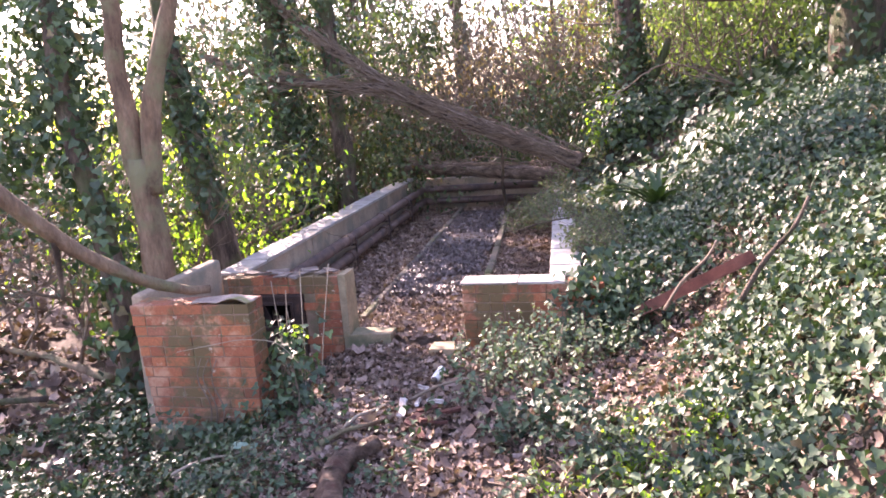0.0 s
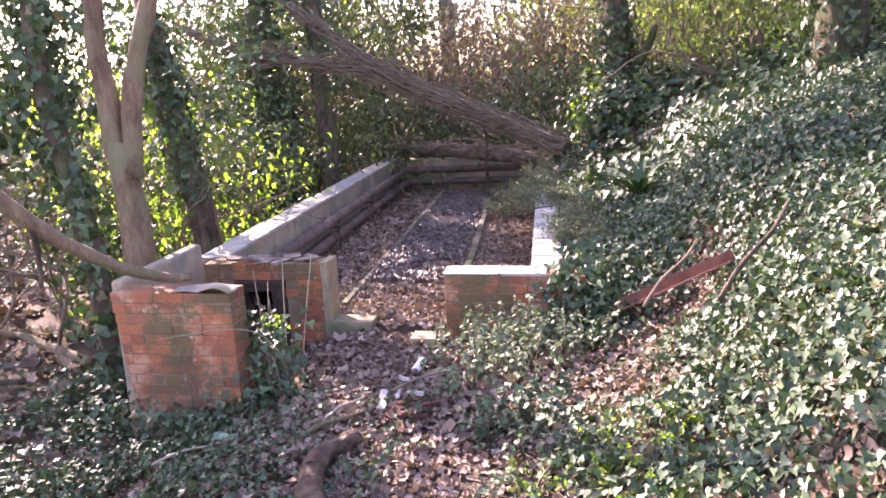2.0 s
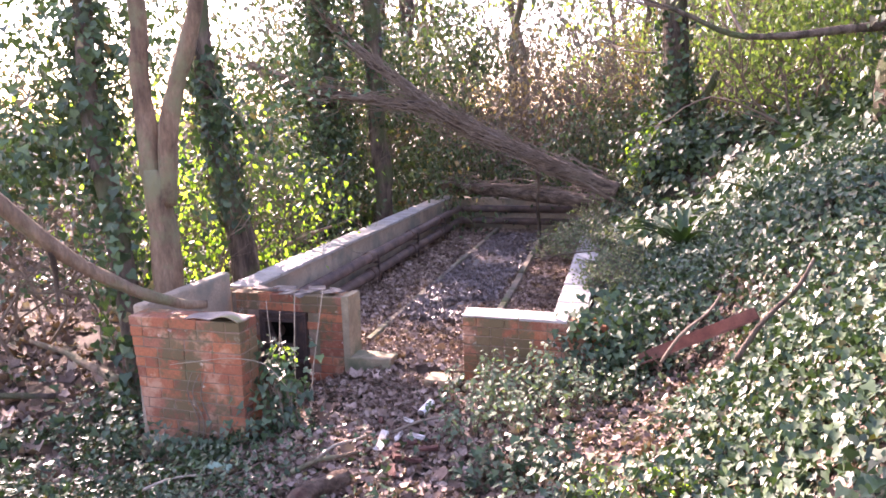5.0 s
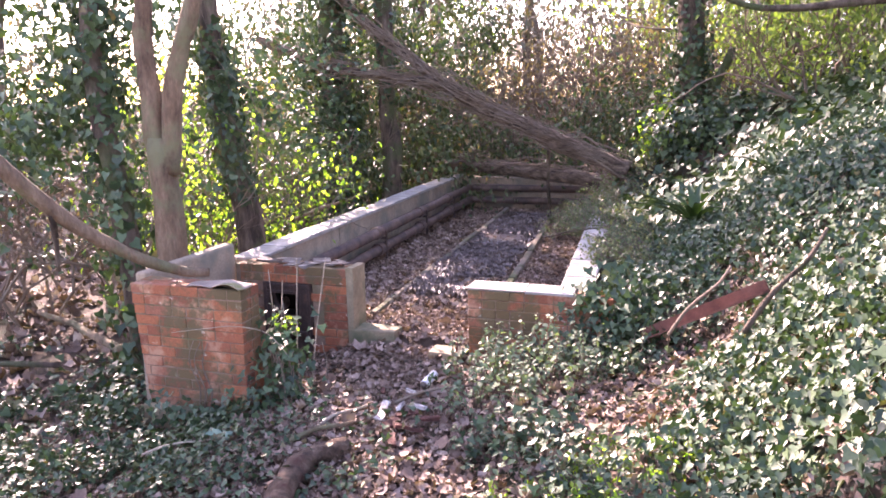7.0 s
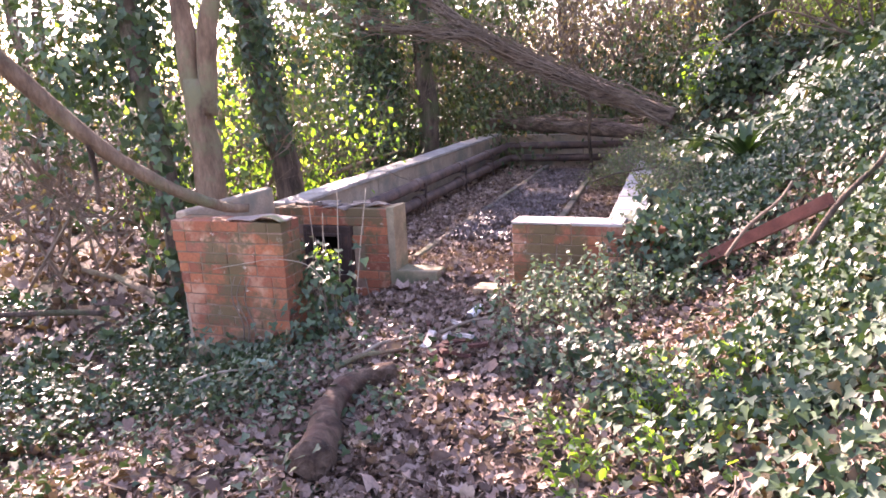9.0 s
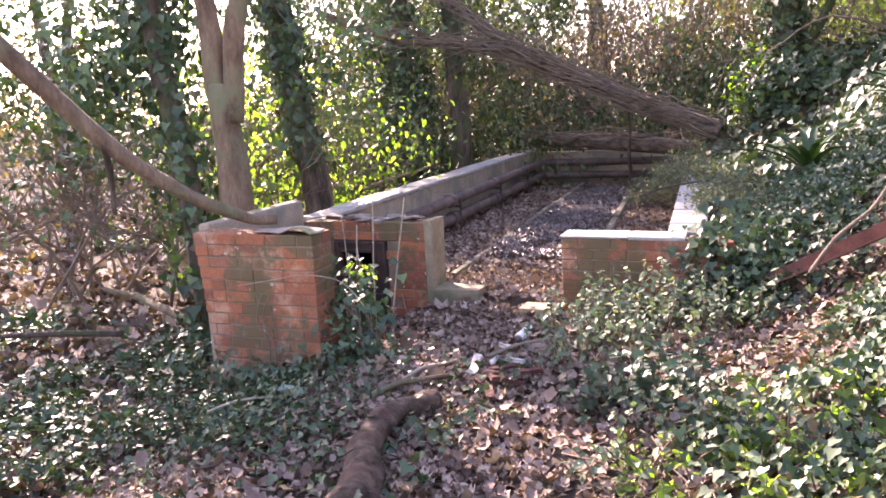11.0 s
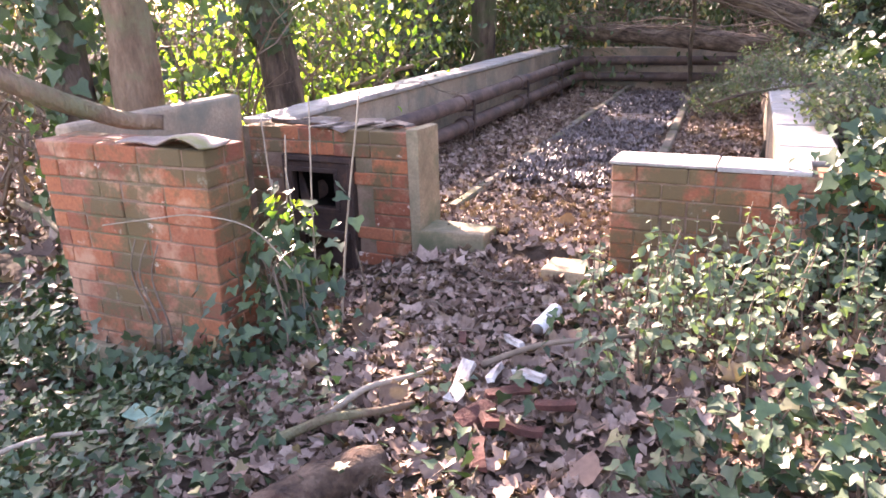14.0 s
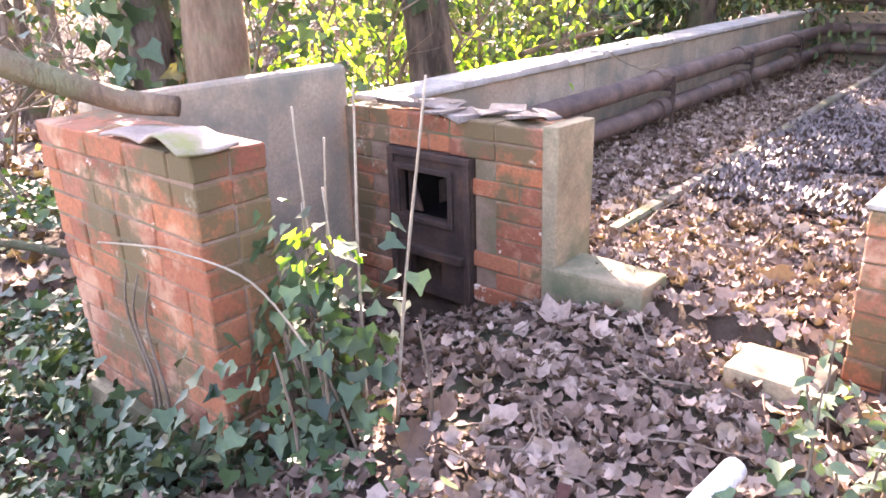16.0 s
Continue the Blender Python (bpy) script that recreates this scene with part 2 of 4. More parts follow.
def rounded(me, width, segments=2, cuts=0, wob=0.0, seed=0):
    """Bevel a mesh's edges, after cutting it up and roughening it."""
    bm = bmesh.new()
    bm.from_mesh(me)
    if cuts:
        bmesh.ops.subdivide_edges(bm, edges=bm.edges[:], cuts=cuts, use_grid_fill=True)
    else:
        bmesh.ops.bevel(bm, geom=bm.edges[:], offset=width, segments=segments, profile=0.6, affect="EDGES")
    if wob:
        for v in bm.verts:
            v.co += Vector((noise.noise(v.co * 7 + Vector((seed, 0, 0))), noise.noise(v.co * 7 + Vector((0, seed + 9, 0))), noise.noise(v.co * 7 + Vector((0, 0, seed + 17))))) * wob
    bm.normal_update()
    bm.to_mesh(me)
    bm.free()
    return me


def thing(name, label, category, group="", kind="", at=(0, 0, 0)):
    ob = tagged(new(name), label, category, group, kind)
    ob.location = at
    return ob


def part(name, me, mat, parent=None, label=""):
    """One mesh object under a thing, given in the world's own places."""
    ob = new(name, me)
    if not me.materials:
        me.materials.append(mat)
    if parent:
        ob.parent = parent
        if not parent.parent:
            ob.matrix_parent_inverse = Matrix.Translation(-Vector(parent.location))
    return tagged(ob, label)


def solo(name, me, mat, label, category, group="", kind=""):
    return tagged(part(name, me, mat), label, category, group, kind)


RNG = np.random.default_rng(4)
IVY_SHAPE = ([(0, 0, -.02), (-.44, -.14, .05), (-.52, .24, .06), (-.27, .44, .02), (0, 1.0, -.06), (.27, .44, .02), (.52, .24, .06), (.44, -.14, .05)],
             [(0, 4, 3, 2, 1), (0, 7, 6, 5, 4)])
OVAL_SHAPE = ([(0, 0, 0), (-.24, .25, .07), (-.27, .55, .08), (0, 1.0, -.08), (.27, .55, .08), (.24, .25, .07), (0, .5, 0)], [(0, 6, 2, 1), (6, 3, 2), (0, 5, 4, 6), (6, 4, 3)])
MAPLE_SHAPE = ([(0, 0, 0), (-.3, -.08, .1), (-.5, .08, .3), (-.45, .27, .14), (-.56, .5, .34), (-.4, .56, .1), (-.24, .8, .12), (0, .95, .3), (.25, .77, .06), (.4, .53, .14), (.54, .54, .2),
                (.45, .27, .08), (.48, .04, .28), (.28, -.1, .05), (0, .45, -.05)],
               [(0, 14, 3, 2, 1), (14, 5, 4, 3), (14, 7, 6, 5), (0, 13, 12, 11, 14), (14, 11, 10, 9), (14, 9, 8, 7)])


def leaves(name, pos, normal, size, shape, mat, tilt=0.5, droop=None, vary=0.35, seed=0):
    """A mesh of many leaves at pos, each facing normal, more or less, turned at random, or with its tip towards droop."""
    rng = np.random.default_rng(seed + 11)
    pos, normal = np.asarray(pos, float), np.asarray(normal, float)
    n = len(pos)
    nn = normal + rng.normal(0, tilt, (n, 3))
    nn /= np.linalg.norm(nn, axis=1)[:, None] + 1e-9
    way = rng.normal(0, 1, (n, 3)) if droop is None else np.asarray(droop, float) + rng.normal(0, 0.45, (n, 3))
    way -= nn * np.sum(way * nn, axis=1)[:, None]
    way /= np.linalg.norm(way, axis=1)[:, None] + 1e-9
    side = np.cross(way, nn)
    s = np.broadcast_to(np.asarray(size, float), (n,)) * rng.uniform(1 - vary, 1 + vary, n)
    tv = np.array(shape[0], float)
    k = len(tv)
    curl = rng.uniform(0.3, 2.2, n)
    wide = rng.uniform(0.75, 1.2, n)
    verts = pos[:, None, :] + s[:, None, None] * (side[:, None, :] * (tv[None, :, 0:1] * wide[:, None, None]) + way[:, None, :] * (tv[None, :, 1:2] - 0.4) + nn[:, None, :] * (tv[None, :, 2:3] * curl[:, None, None]))
    loops = np.concatenate([np.array(f) for f in shape[1]])
    starts = np.cumsum([0] + [len(f) for f in shape[1]])[:-1]
    me = bpy.data.meshes.new(name)
    me.vertices.add(n * k)
    me.vertices.foreach_set("co", verts.reshape(-1).astype(np.float32))
    me.loops.add(n * len(loops))
    me.loops.foreach_set("vertex_index", (loops[None, :] + (np.arange(n) * k)[:, None]).reshape(-1).astype(np.int32))
    me.polygons.add(n * len(starts))
    me.polygons.foreach_set("loop_start", (starts[None, :] + (np.arange(n) * len(loops))[:, None]).reshape(-1).astype(np.int32))
    me.update(calc_edges=True)
    me.validate()
    me.materials.append(mat)
    return me


# ---- ground ----
BANK = ((-9, 0.0), (0.0, 0.0), (0.8, 0.16), (1.35, 0.42), (1.7, 0.84), (2.2, 1.2), (3.2, 1.62), (4.5, 1.85), (9, 2.3), (30, 4.0))


def inside(x, y):
    return -1.85 - 0.026 * (y - 4.7) < x < 1.2 - 0.06 * (y - 4.7) and 4.66 < y < 12.1


def ground_z(x, y):
    if inside(x, y):
        return 0.14 - 0.006 * (y - 4.7) + 0.012 * noise.noise(Vector((x * 2, y * 2, 3)))
    near = min(max((2.2 - y) / 3.2, 0), 1)
    z = 0.075 + 0.52 * near * near * (3 - 2 * near)
    left = min(max((-0.3 - x) / 1.2, 0), 1)
    z -= 0.31 * left * left * (3 - 2 * left) * (1 - 0.8 * near)
    if x < -1.5:
        z -= 0.035 * min(-1.5 - x, 8)
    far = min(max((y - 6) / 6, 0), 1)
    z += 0.25 * far
    side = min(max((y - 4.3) / 0.7, 0), 1)
    toe = 0.95 + 0.7 * max(0.0, 1.6 - y)
    u = x - toe
    for (a, p), (b, q) in zip(BANK, BANK[1:]):
        if a <= u < b:
            z += p + (q - p) * (u - a) / (b - a)
            break
    if x > 0.8:
        z += 0.3 * side * min(max((x - 0.8) / 0.25, 0), 1)
    z += 0.75 * math.exp(-((x - 1.95) ** 2 + (y - 10.7) ** 2) / 0.9)
    if y > 12:
        z += 0.12 * (y - 12) * math.exp(-(y - 12) / 12)
    z += 0.05 * noise.noise(Vector((x * 0.9, y * 0.9, 0))) + 0.02 * noise.noise(Vector((x * 3, y * 3, 1)))
    return z


def axis(marks):
    out = []
    for a, b, step in marks:
        k = max(1, round((b - a) / step))
        out += [a + (b - a) * i / k for i in range(k)]
    return out + [marks[-1][1]]


xs = axis(((-400, -60, 60), (-60, -14, 6), (-14, -4, 0.5), (-4, 5, 0.09), (5, 14, 0.5), (14, 60, 6), (60, 400, 60)))
ys = axis(((-400, -40, 60), (-40, -6, 5), (-6, 1, 0.4), (1, 13, 0.09), (13, 20, 0.5), (20, 60, 6), (60, 400, 60)))
gb = Build()
gb.v = [(x, y, ground_z(x, y)) for y in ys for x in xs]
w_ = len(xs)
gb.f = [(j * w_ + i, j * w_ + i + 1, (j + 1) * w_ + i + 1, (j + 1) * w_ + i) for j in range(len(ys) - 1) for i in range(w_ - 1)]
ground = solo("ground", gb.mesh("ground", True), SOIL, "dark woodland soil under leaf litter and ivy", "ground", kind="structure")


def normal_at(x, y):
    e = 0.06
    return Vector((ground_z(x - e, y) - ground_z(x + e, y), ground_z(x, y - e) - ground_z(x, y + e), 2 * e)).normalized()


def scatter(count, x0, x1, y0, y1, keep, lift=(0.0, 0.05)):
    """Places on the ground where keep(x, y), a chance from 0 to 1, allows, with their normals."""
    pos, nor = [], []
    for x, y, c, h in zip(RNG.uniform(x0, x1, count), RNG.uniform(y0, y1, count), RNG.uniform(0, 1, count), RNG.uniform(*lift, count)):
        if c < keep(x, y):
            pos.append((x, y, ground_z(x, y) + h))
            nor.append(normal_at(x, y))
    return pos, nor


def clear(x, y):
    """False inside walls and on the stokehole's brickwork."""
    if 4.55 < y < 4.92 and (-1.95 < x < -0.5 or 0.4 < x < 1.5):
        return False
    if -1.75 < x < -0.78 and 3.28 < y < 3.62 or -1.9 < x < -1.62 and 3.4 < y < 4.9:
        return False
    d = x + 1.6 + 0.027 * (y - 4.7)
    if 4.5 < y < 12.3 and -0.35 < d < 0.02:
        return False
    return True


def patch(x, y, scale=1.0, seed=0.0):
    return noise.noise(Vector((x * scale, y * scale, 5.5 + seed)))


# ---- brickwork ----
BH, BL, BD = 0.075, 0.225, 0.1125


def brick_mesh(length, depth, height, seed):
    random.seed(seed)
    b = Build().box(-length / 2, length / 2, -depth / 2, depth / 2, 0, height, 0.0022)
    return rounded(b.mesh("brick"), 0.005, 1, 0, 0)


STRETCH = [brick_mesh(BL - 0.005, BD - 0.004, BH - 0.007, i) for i in range(5)]
HEAD = [brick_mesh(BD - 0.005, BD - 0.004, BH - 0.007, 20 + i) for i in range(5)]
for m_ in STRETCH + HEAD:
    m_.materials.append(BRICK)


def brick_wall(owner, x0, length, y0, z0, courses, skip=lambda x, z: False, rows=2, seed=1, ragged=0.0):
    """Bricks in half bond along x, rows deep in y, each an object of its own on a recessed mortar bed; ragged cuts the lower left end back."""
    rnd = random.Random(seed)
    for c in range(courses):
        z = z0 + c * BH
        for r in range(rows):
            x = 0.0
            first = (c + r) % 2 == 1
            while x < length - 0.03:
                half = (first and x == 0.0) or length - x < BL - 0.03 or (rnd.random() < 0.12 and length - x > BL * 1.5)
                ln = BD if half else BL
                cut = max(0.0, ragged * (1 - c / (courses - 1)) - x + rnd.uniform(-.004, .004)) if ragged else 0.0
                cx, cy = x0 + x + (ln + cut) / 2, y0 + BD * (r + 0.5)
                x += ln
                if ln - cut < 0.03:
                    continue
                if skip(cx, z + BH / 2):
                    continue
                ob = new("brick", rnd.choice(HEAD if half else STRETCH))
                ob.parent = owner
                ob.matrix_parent_inverse = Matrix.Translation(-Vector(owner.location))
                ob.location = (cx + rnd.uniform(-.001, .001), cy + rnd.uniform(-.003, .003), z + 0.004)
                ob.scale = ((ln - cut) / ln, 1, 1)
                ob.rotation_euler = (0, rnd.uniform(-.006, .006), rnd.uniform(-.01, .01) + (math.pi if rnd.random() < 0.5 else 0))


pier = thing("brick_pier", "mossy red brick stokehole wall with worn mortar", "wall", at=(-1.24, 3.43, -0.3))
PX0, PX1, PY0 = -1.685, -0.785, 3.32
part("mortar_bed", Build().hexa([(x, y, z) for z, x_left in ((-0.35, PX0 + 0.115), (0.828, PX0 + 0.009))
                                 for x, y in ((x_left, PY0 + 0.007), (PX1 - 0.007, PY0 + 0.007), (PX1 - 0.007, PY0 + 0.218), (x_left, PY0 + 0.218))]).mesh("m"), MORTAR, pier)
part("footing", rounded(Build().box(PX0 + 0.04, PX1 + 0.03, PY0 - 0.04, PY0 + 0.27, -0.36, -0.05, 0.01).mesh("m"), 0.02), STONE_STEP, pier, "rough concrete footing")
brick_wall(pier, PX0, 0.9, PY0, -0.065, 12, seed=3, ragged=0.085)

STOVE = (-1.40, -0.955, -0.08, 0.55)
stove_wall = thing("boiler_wall", "red brick wall with flaking white paint around an iron stove", "wall", at=(-1.15, 4.7, -0.2))
bb = Build()
bb.box(-1.68, -1.41, 4.609, 4.817, -0.3, 0.69).box(-0.945, -0.626, 4.609, 4.817, -0.3, 0.69).box(-1.41, -0.945, 4.609, 4.817, 0.56, 0.69)
part("mortar_bed", bb.mesh("m"), MORTAR, stove_wall)
brick_wall(stove_wall, -1.635, 1.0125, 4.6, -0.2, 12, lambda x, z: STOVE[0] - 0.03 < x < STOVE[1] + 0.03 and z < 0.56, seed=8)

right_wall = thing("brick_end_wall", "low red brick wall with mortar stains and moss", "wall", at=(0.95, 4.7, -0.2))
part("mortar_bed", Build().box(0.426, 1.53, 4.609, 4.817, -0.3, 0.59).mesh("m"), MORTAR, right_wall)
brick_wall(right_wall, 0.42, 1.12, 4.6, -0.15, 10, seed=12)
random.seed(5)
for cx0, cx1 in ((0.41, 0.865), (0.872, 1.24)):
    part("coping_stone", rounded(Build().box(cx0, cx1, 4.603, 4.85, 0.598, 0.618, 0.003).mesh("m"), 0.007, 2), COPING, right_wall, "worn pale grey coping stone")

# concrete side wall of the stokehole and the jamb of the doorway
slab = rounded(Build().box(-1.8, -1.695, 3.5, 4.66, -0.4, 0.865, 0.006).mesh("m"), 0.03, 3)
solo("stokehole_side_wall", slab, CONCRETE, "weathered buff concrete side slab of the stokehole", "wall")
solo("door_jamb", rounded(Build().box(-0.62, -0.558, 4.585, 4.835, -0.05, 0.715, 0.004).mesh("m"), 0.006, 2), STONE_STEP, "buff concrete door jamb beside the brick wall", "door jamb")


def line_wall(owner, a, b, thick, z0, z1, sections, mat, name):
    """Concrete wall panels from a to b, thick to the left of the way."""
    a, b = Vector((*a, 0)), Vector((*b, 0))
    d = (b - a).normalized()
    nrm = Vector((-d.y, d.x, 0)) * thick
    length = (b - a).length
    for i in range(sections):
        p, q = a + d * (length * i / sections + 0.002), a + d * (length * (i + 1) / sections - 0.002)
        dz = random.uniform(-0.006, 0.006)
        bld = Build().hexa([(*p.xy, z0), (*q.xy, z0), (*(q + nrm).xy, z0), (*(p + nrm).xy, z0), (*p.xy, z1 + dz), (*q.xy, z1 + dz), (*(q + nrm).xy, z1 + dz), (*(p + nrm).xy, z1 + dz)])
        part(name, rounded(bld.mesh("m"), 0.012, 2), mat, owner)


random.seed(9)
left_base = thing("greenhouse_wall", "long low weathered concrete greenhouse base wall", "wall", at=(-1.75, 8.4, 0))
line_wall(left_base, (-1.61, 4.83), (-1.81, 12.02), 0.22, -0.4, 0.665, 4, CONCRETE, "panel")
line_wall(left_base, (-1.585, 4.83), (-1.79, 12.02), 0.27, 0.667, 0.705, 14, COPING, "coping_stone")
back_base = thing("greenhouse_back_wall", "low stained concrete greenhouse end wall", "wall", at=(-0.4, 12.1, 0))
line_wall(back_base, (-1.80, 12.03), (1.1, 12.03), 0.2, -0.2, 0.66, 2, CONCRETE, "panel")
right_base = thing("greenhouse_side_wall", "low pale concrete greenhouse wall half buried in weeds", "wall", at=(1.0, 8.4, 0))
line_wall(right_base, (0.74, 12.0), (1.13, 4.83), 0.2, -0.2, 0.585, 4, CONCRETE, "panel")
line_wall(right_base, (0.72, 12.0), (1.11, 4.83), 0.26, 0.587, 0.625, 22, COPING, "coping_stone")

# steps
solo("door_step", rounded(Build().box(-0.62, -0.2, 4.59, 4.79, -0.1, 0.19, 0.012).mesh("m"), 0.012, 2), STONE_STEP, "chipped buff stone door step half buried in leaves", "step", "door steps")
solo("door_step", rounded(Build().box(0.17, 0.425, 4.34, 4.55, -0.1, 0.15, 0.008).mesh("m"), 0.012, 2), STONE_STEP, "broken buff stone step beside the low brick wall", "step", "door steps")
solo("iron_peg", Build().tube([(0.385, 4.40, 0.13), (0.387, 4.40, 0.23)], [0.011, 0.011], 8).mesh("m"), RUST, "rusty iron peg set in the stone step", "peg")

# floor strips
def strip(points, width, height, count, label):
    owner = thing("floor_kerb", label, "kerb", "floor kerbs", at=(points[0][0], points[0][1], 0.1))
    pts = [Vector(p) for p in points]
    for i in range(count):
        t0, t1 = i / count, (i + 1) / count
        def at(t):
            s = t * (len(pts) - 1)
            k = min(int(s), len(pts) - 2)
            return pts[k].lerp(pts[k + 1], s - k)
        p, q = at(t0 + 0.003), at(t1 - 0.003)
        h = height + random.uniform(-0.008, 0.008)
        g0 = 0.05
        bld = Build().hexa([(p.x - width / 2, p.y, g0), (p.x + width / 2, p.y, g0), (q.x + width / 2, q.y, g0), (q.x - width / 2, q.y, g0),
                            (p.x - width / 2, p.y, h), (p.x + width / 2, p.y, h), (q.x + width / 2, q.y, h), (q.x - width / 2, q.y, h)])
        part("kerb_piece", rounded(bld.mesh("m"), 0.012, 1), KERB, owner)


strip([(-0.64, 5.15), (-0.72, 7.2), (-0.9, 11.7)], 0.07, 0.178, 8, "narrow concrete floor kerb edging the greenhouse path")
strip([(0.36, 5.6), (0.24, 7.6), (-0.08, 11.9)], 0.08, 0.178, 7, "mossy concrete floor kerb edging the greenhouse path")

# puddle
pb = Build()
ring = []
for i in range(48):
    w = 2 * math.pi * i / 48
    r = 1 + 0.18 * noise.noise(Vector((math.cos(w) * 2, math.sin(w) * 2, 8)))
    yy = 8.6 + 2.6 * r * math.sin(w)
    ring.append((-0.2 - 0.035 * (yy - 5) + 0.43 * min(r, 1) * math.copysign(abs(math.cos(w)) ** 0.6, math.cos(w)), yy, 0.146))
pb.v, pb.f = ring, [tuple(range(48))]
solo("puddle", pb.mesh("m"), WATER, "shallow dark puddle among wet leaves", "puddle", kind="structure")

# pipes
def pipe_run(points, radius, name_label):
    owner = thing("heating_pipe", name_label, "pipe", "heating pipes", at=points[0])
    pts = [Vector(p) for p in points]
    smooth = []
    for i, p in enumerate(pts):
        if 0 < i < len(pts) - 1:
            a, c = (pts[i - 1] - p).normalized() * 0.14, (pts[i + 1] - p).normalized() * 0.14
            smooth += [p + a * (1 - s) ** 2 + c * s ** 2 for s in (0, 0.25, 0.5, 0.75, 1)]
        else:
            smooth.append(p)
    return part("tube", Build().tube(smooth, [radius] * len(smooth), 16).mesh("m", True), PIPE, owner)


UP = [(-1.44, 4.9, 0.47), (-1.62, 11.8, 0.5), (0.55, 11.86, 0.5)]
LOW = [(-1.42, 4.9, 0.27), (-1.6, 11.78, 0.29), (0.55, 11.84, 0.29)]
up_pipe = pipe_run(UP, 0.062, "rust-brown cast iron heating pipe along the concrete wall")
low_pipe = pipe_run(LOW, 0.06, "rust-brown lower cast iron heating pipe near the floor")
for yy in (7.32, 8.95, 10.4):
    xx = -1.44 - 0.18 * (yy - 4.9) / 6.9
    zz = 0.47 + 0.03 * (yy - 4.9) / 6.9
    part("socket", Build().tube([(xx, yy - 0.05, zz), (xx - .001, yy + 0.06, zz)], [0.075, 0.075], 16).mesh("m"), PIPE, up_pipe)
    part("socket", Build().tube([(xx + .02, yy - 0.05, zz - 0.2), (xx + .019, yy + 0.06, zz - 0.2)], [0.078, 0.078], 16).mesh("m"), PIPE, low_pipe)
    br = Build().box(xx - 0.14, xx + 0.09, yy + 0.08, yy + 0.115, zz - 0.085, zz - 0.06).box(xx + 0.07, xx + 0.09, yy + 0.08, yy + 0.115, zz - 0.33, zz + 0.02)
    solo("pipe_bracket", rounded(br.mesh("m"), 0.004, 1), IRON, "rusted iron bracket holding the heating pipes", "bracket", "pipe brackets")

# iron stove front
stove = thing("stove_front", "rusted iron stove front with an open fire door", "stove", at=(-1.18, 4.6, -0.08))
sx0, sx1, sz0, sz1 = STOVE
ox0, ox1, oz0, oz1 = -1.345, -1.07, 0.265, 0.46
hx0, hx1, hz0, hz1 = -1.3, -1.12, -0.03, 0.1
fp = Build()
for a, b, c, d in ((sx0, sx1, oz1, sz1), (sx0, ox0, oz0, oz1), (ox1, sx1, oz0, oz1), (sx0, sx1, hz1, oz0), (sx0, hx0, hz0, hz1), (hx1, sx1, hz0, hz1), (sx0, sx1, sz0, hz0)):
    fp.box(a, b, 4.59, 4.625, c, d)
plate = part("plate", fp.mesh("m"), IRON, stove)
rim = Build()
for a, b, c, d in ((sx0, sx1, sz1 - 0.03, sz1), (sx0, sx0 + 0.03, sz0, sz1 - 0.03), (sx1 - 0.03, sx1, sz0, sz1 - 0.03)):
    rim.box(a, b, 4.572, 4.588, c, d)
part("rim", rounded(rim.mesh("m"), 0.004, 1), IRON, plate)
fr = Build()
for a, b, c, d in ((ox0 - .025, ox1 + .025, oz1, oz1 + .025), (ox0 - .025, ox1 + .025, oz0 - .025, oz0), (ox0 - .025, ox0, oz0, oz1), (ox1, ox1 + .025, oz0, oz1)):
    fr.box(a, b, 4.575, 4.588, c, d)
part("fire_door_frame", rounded(fr.mesh("m"), 0.003, 1), IRON, plate)
part("ledge", rounded(Build().box(sx0 + .04, sx1 - .03, 4.555, 4.588, 0.1, 0.14).mesh("m"), 0.006, 2), IRON, plate)
# near-black lining behind the stove openings
fb = Build().box(sx0, sx1, 4.95, 4.98, sz0, sz1).box(sx0 - .02, sx0, 4.63, 4.95, sz0, sz1).box(sx1, sx1 + .02, 4.63, 4.95, sz0, sz1).box(sx0, sx1, 4.63, 4.95, sz1 - .02, sz1)
fb.box(sx0, sx1, 4.63, 4.95, 0.2, 0.215)
part("firebox", fb.mesh("m"), NEAR_BLACK, stove, "near-black firebox")
part("baffle", rounded(Build().hexa([(ox0, 4.64, oz0), (-1.27, 4.64, oz0), (-1.27, 4.66, oz0), (ox0, 4.66, oz0), (ox0, 4.64, oz1), (-1.34, 4.64, oz1), (-1.34, 4.66, oz1), (ox0, 4.66, oz1)]).mesh("m"), 0.003, 1), IRON, stove)

# curled felt lying on the pier
fe = Build()
nx, ny = 24, 8
for j in range(ny + 1):
    for i in range(nx + 1):
        s, u = i / nx, j / ny
        x = -1.2 + 0.43 * s
        y = 3.305 + 0.17 * u + 0.02 * math.sin(s * 5)
        z = 0.842 + 0.034 * max(0, math.sin((s - 0.42) * 5.4)) * (1 - 0.5 * u) + 0.006 * math.sin(9 * s + 4 * u)
        fe.v.append((x, y, z))
q_ = len(fe.v)
fe.v += [(x, y, z + 0.008) for x, y, z in fe.v[:q_]]
for j in range(ny):
    for i in range(nx):
        a = j * (nx + 1) + i
        fe.f += [(a, a + nx + 1, a + nx + 2, a + 1), (q_ + a, q_ + a + 1, q_ + a + nx + 2, q_ + a + nx + 1)]
for i in range(nx):
    fe.f.append((i, i + 1, q_ + i + 1, q_ + i))
    a = ny * (nx + 1) + i
    fe.f.append((a + 1, a, q_ + a, q_ + a + 1))
for j in range(ny):
    a = j * (nx + 1)
    fe.f.append((a + nx + 1, a, q_ + a, q_ + a + nx + 1))
    a += nx
    fe.f.append((a, a + nx + 1, q_ + a + nx + 1, q_ + a))
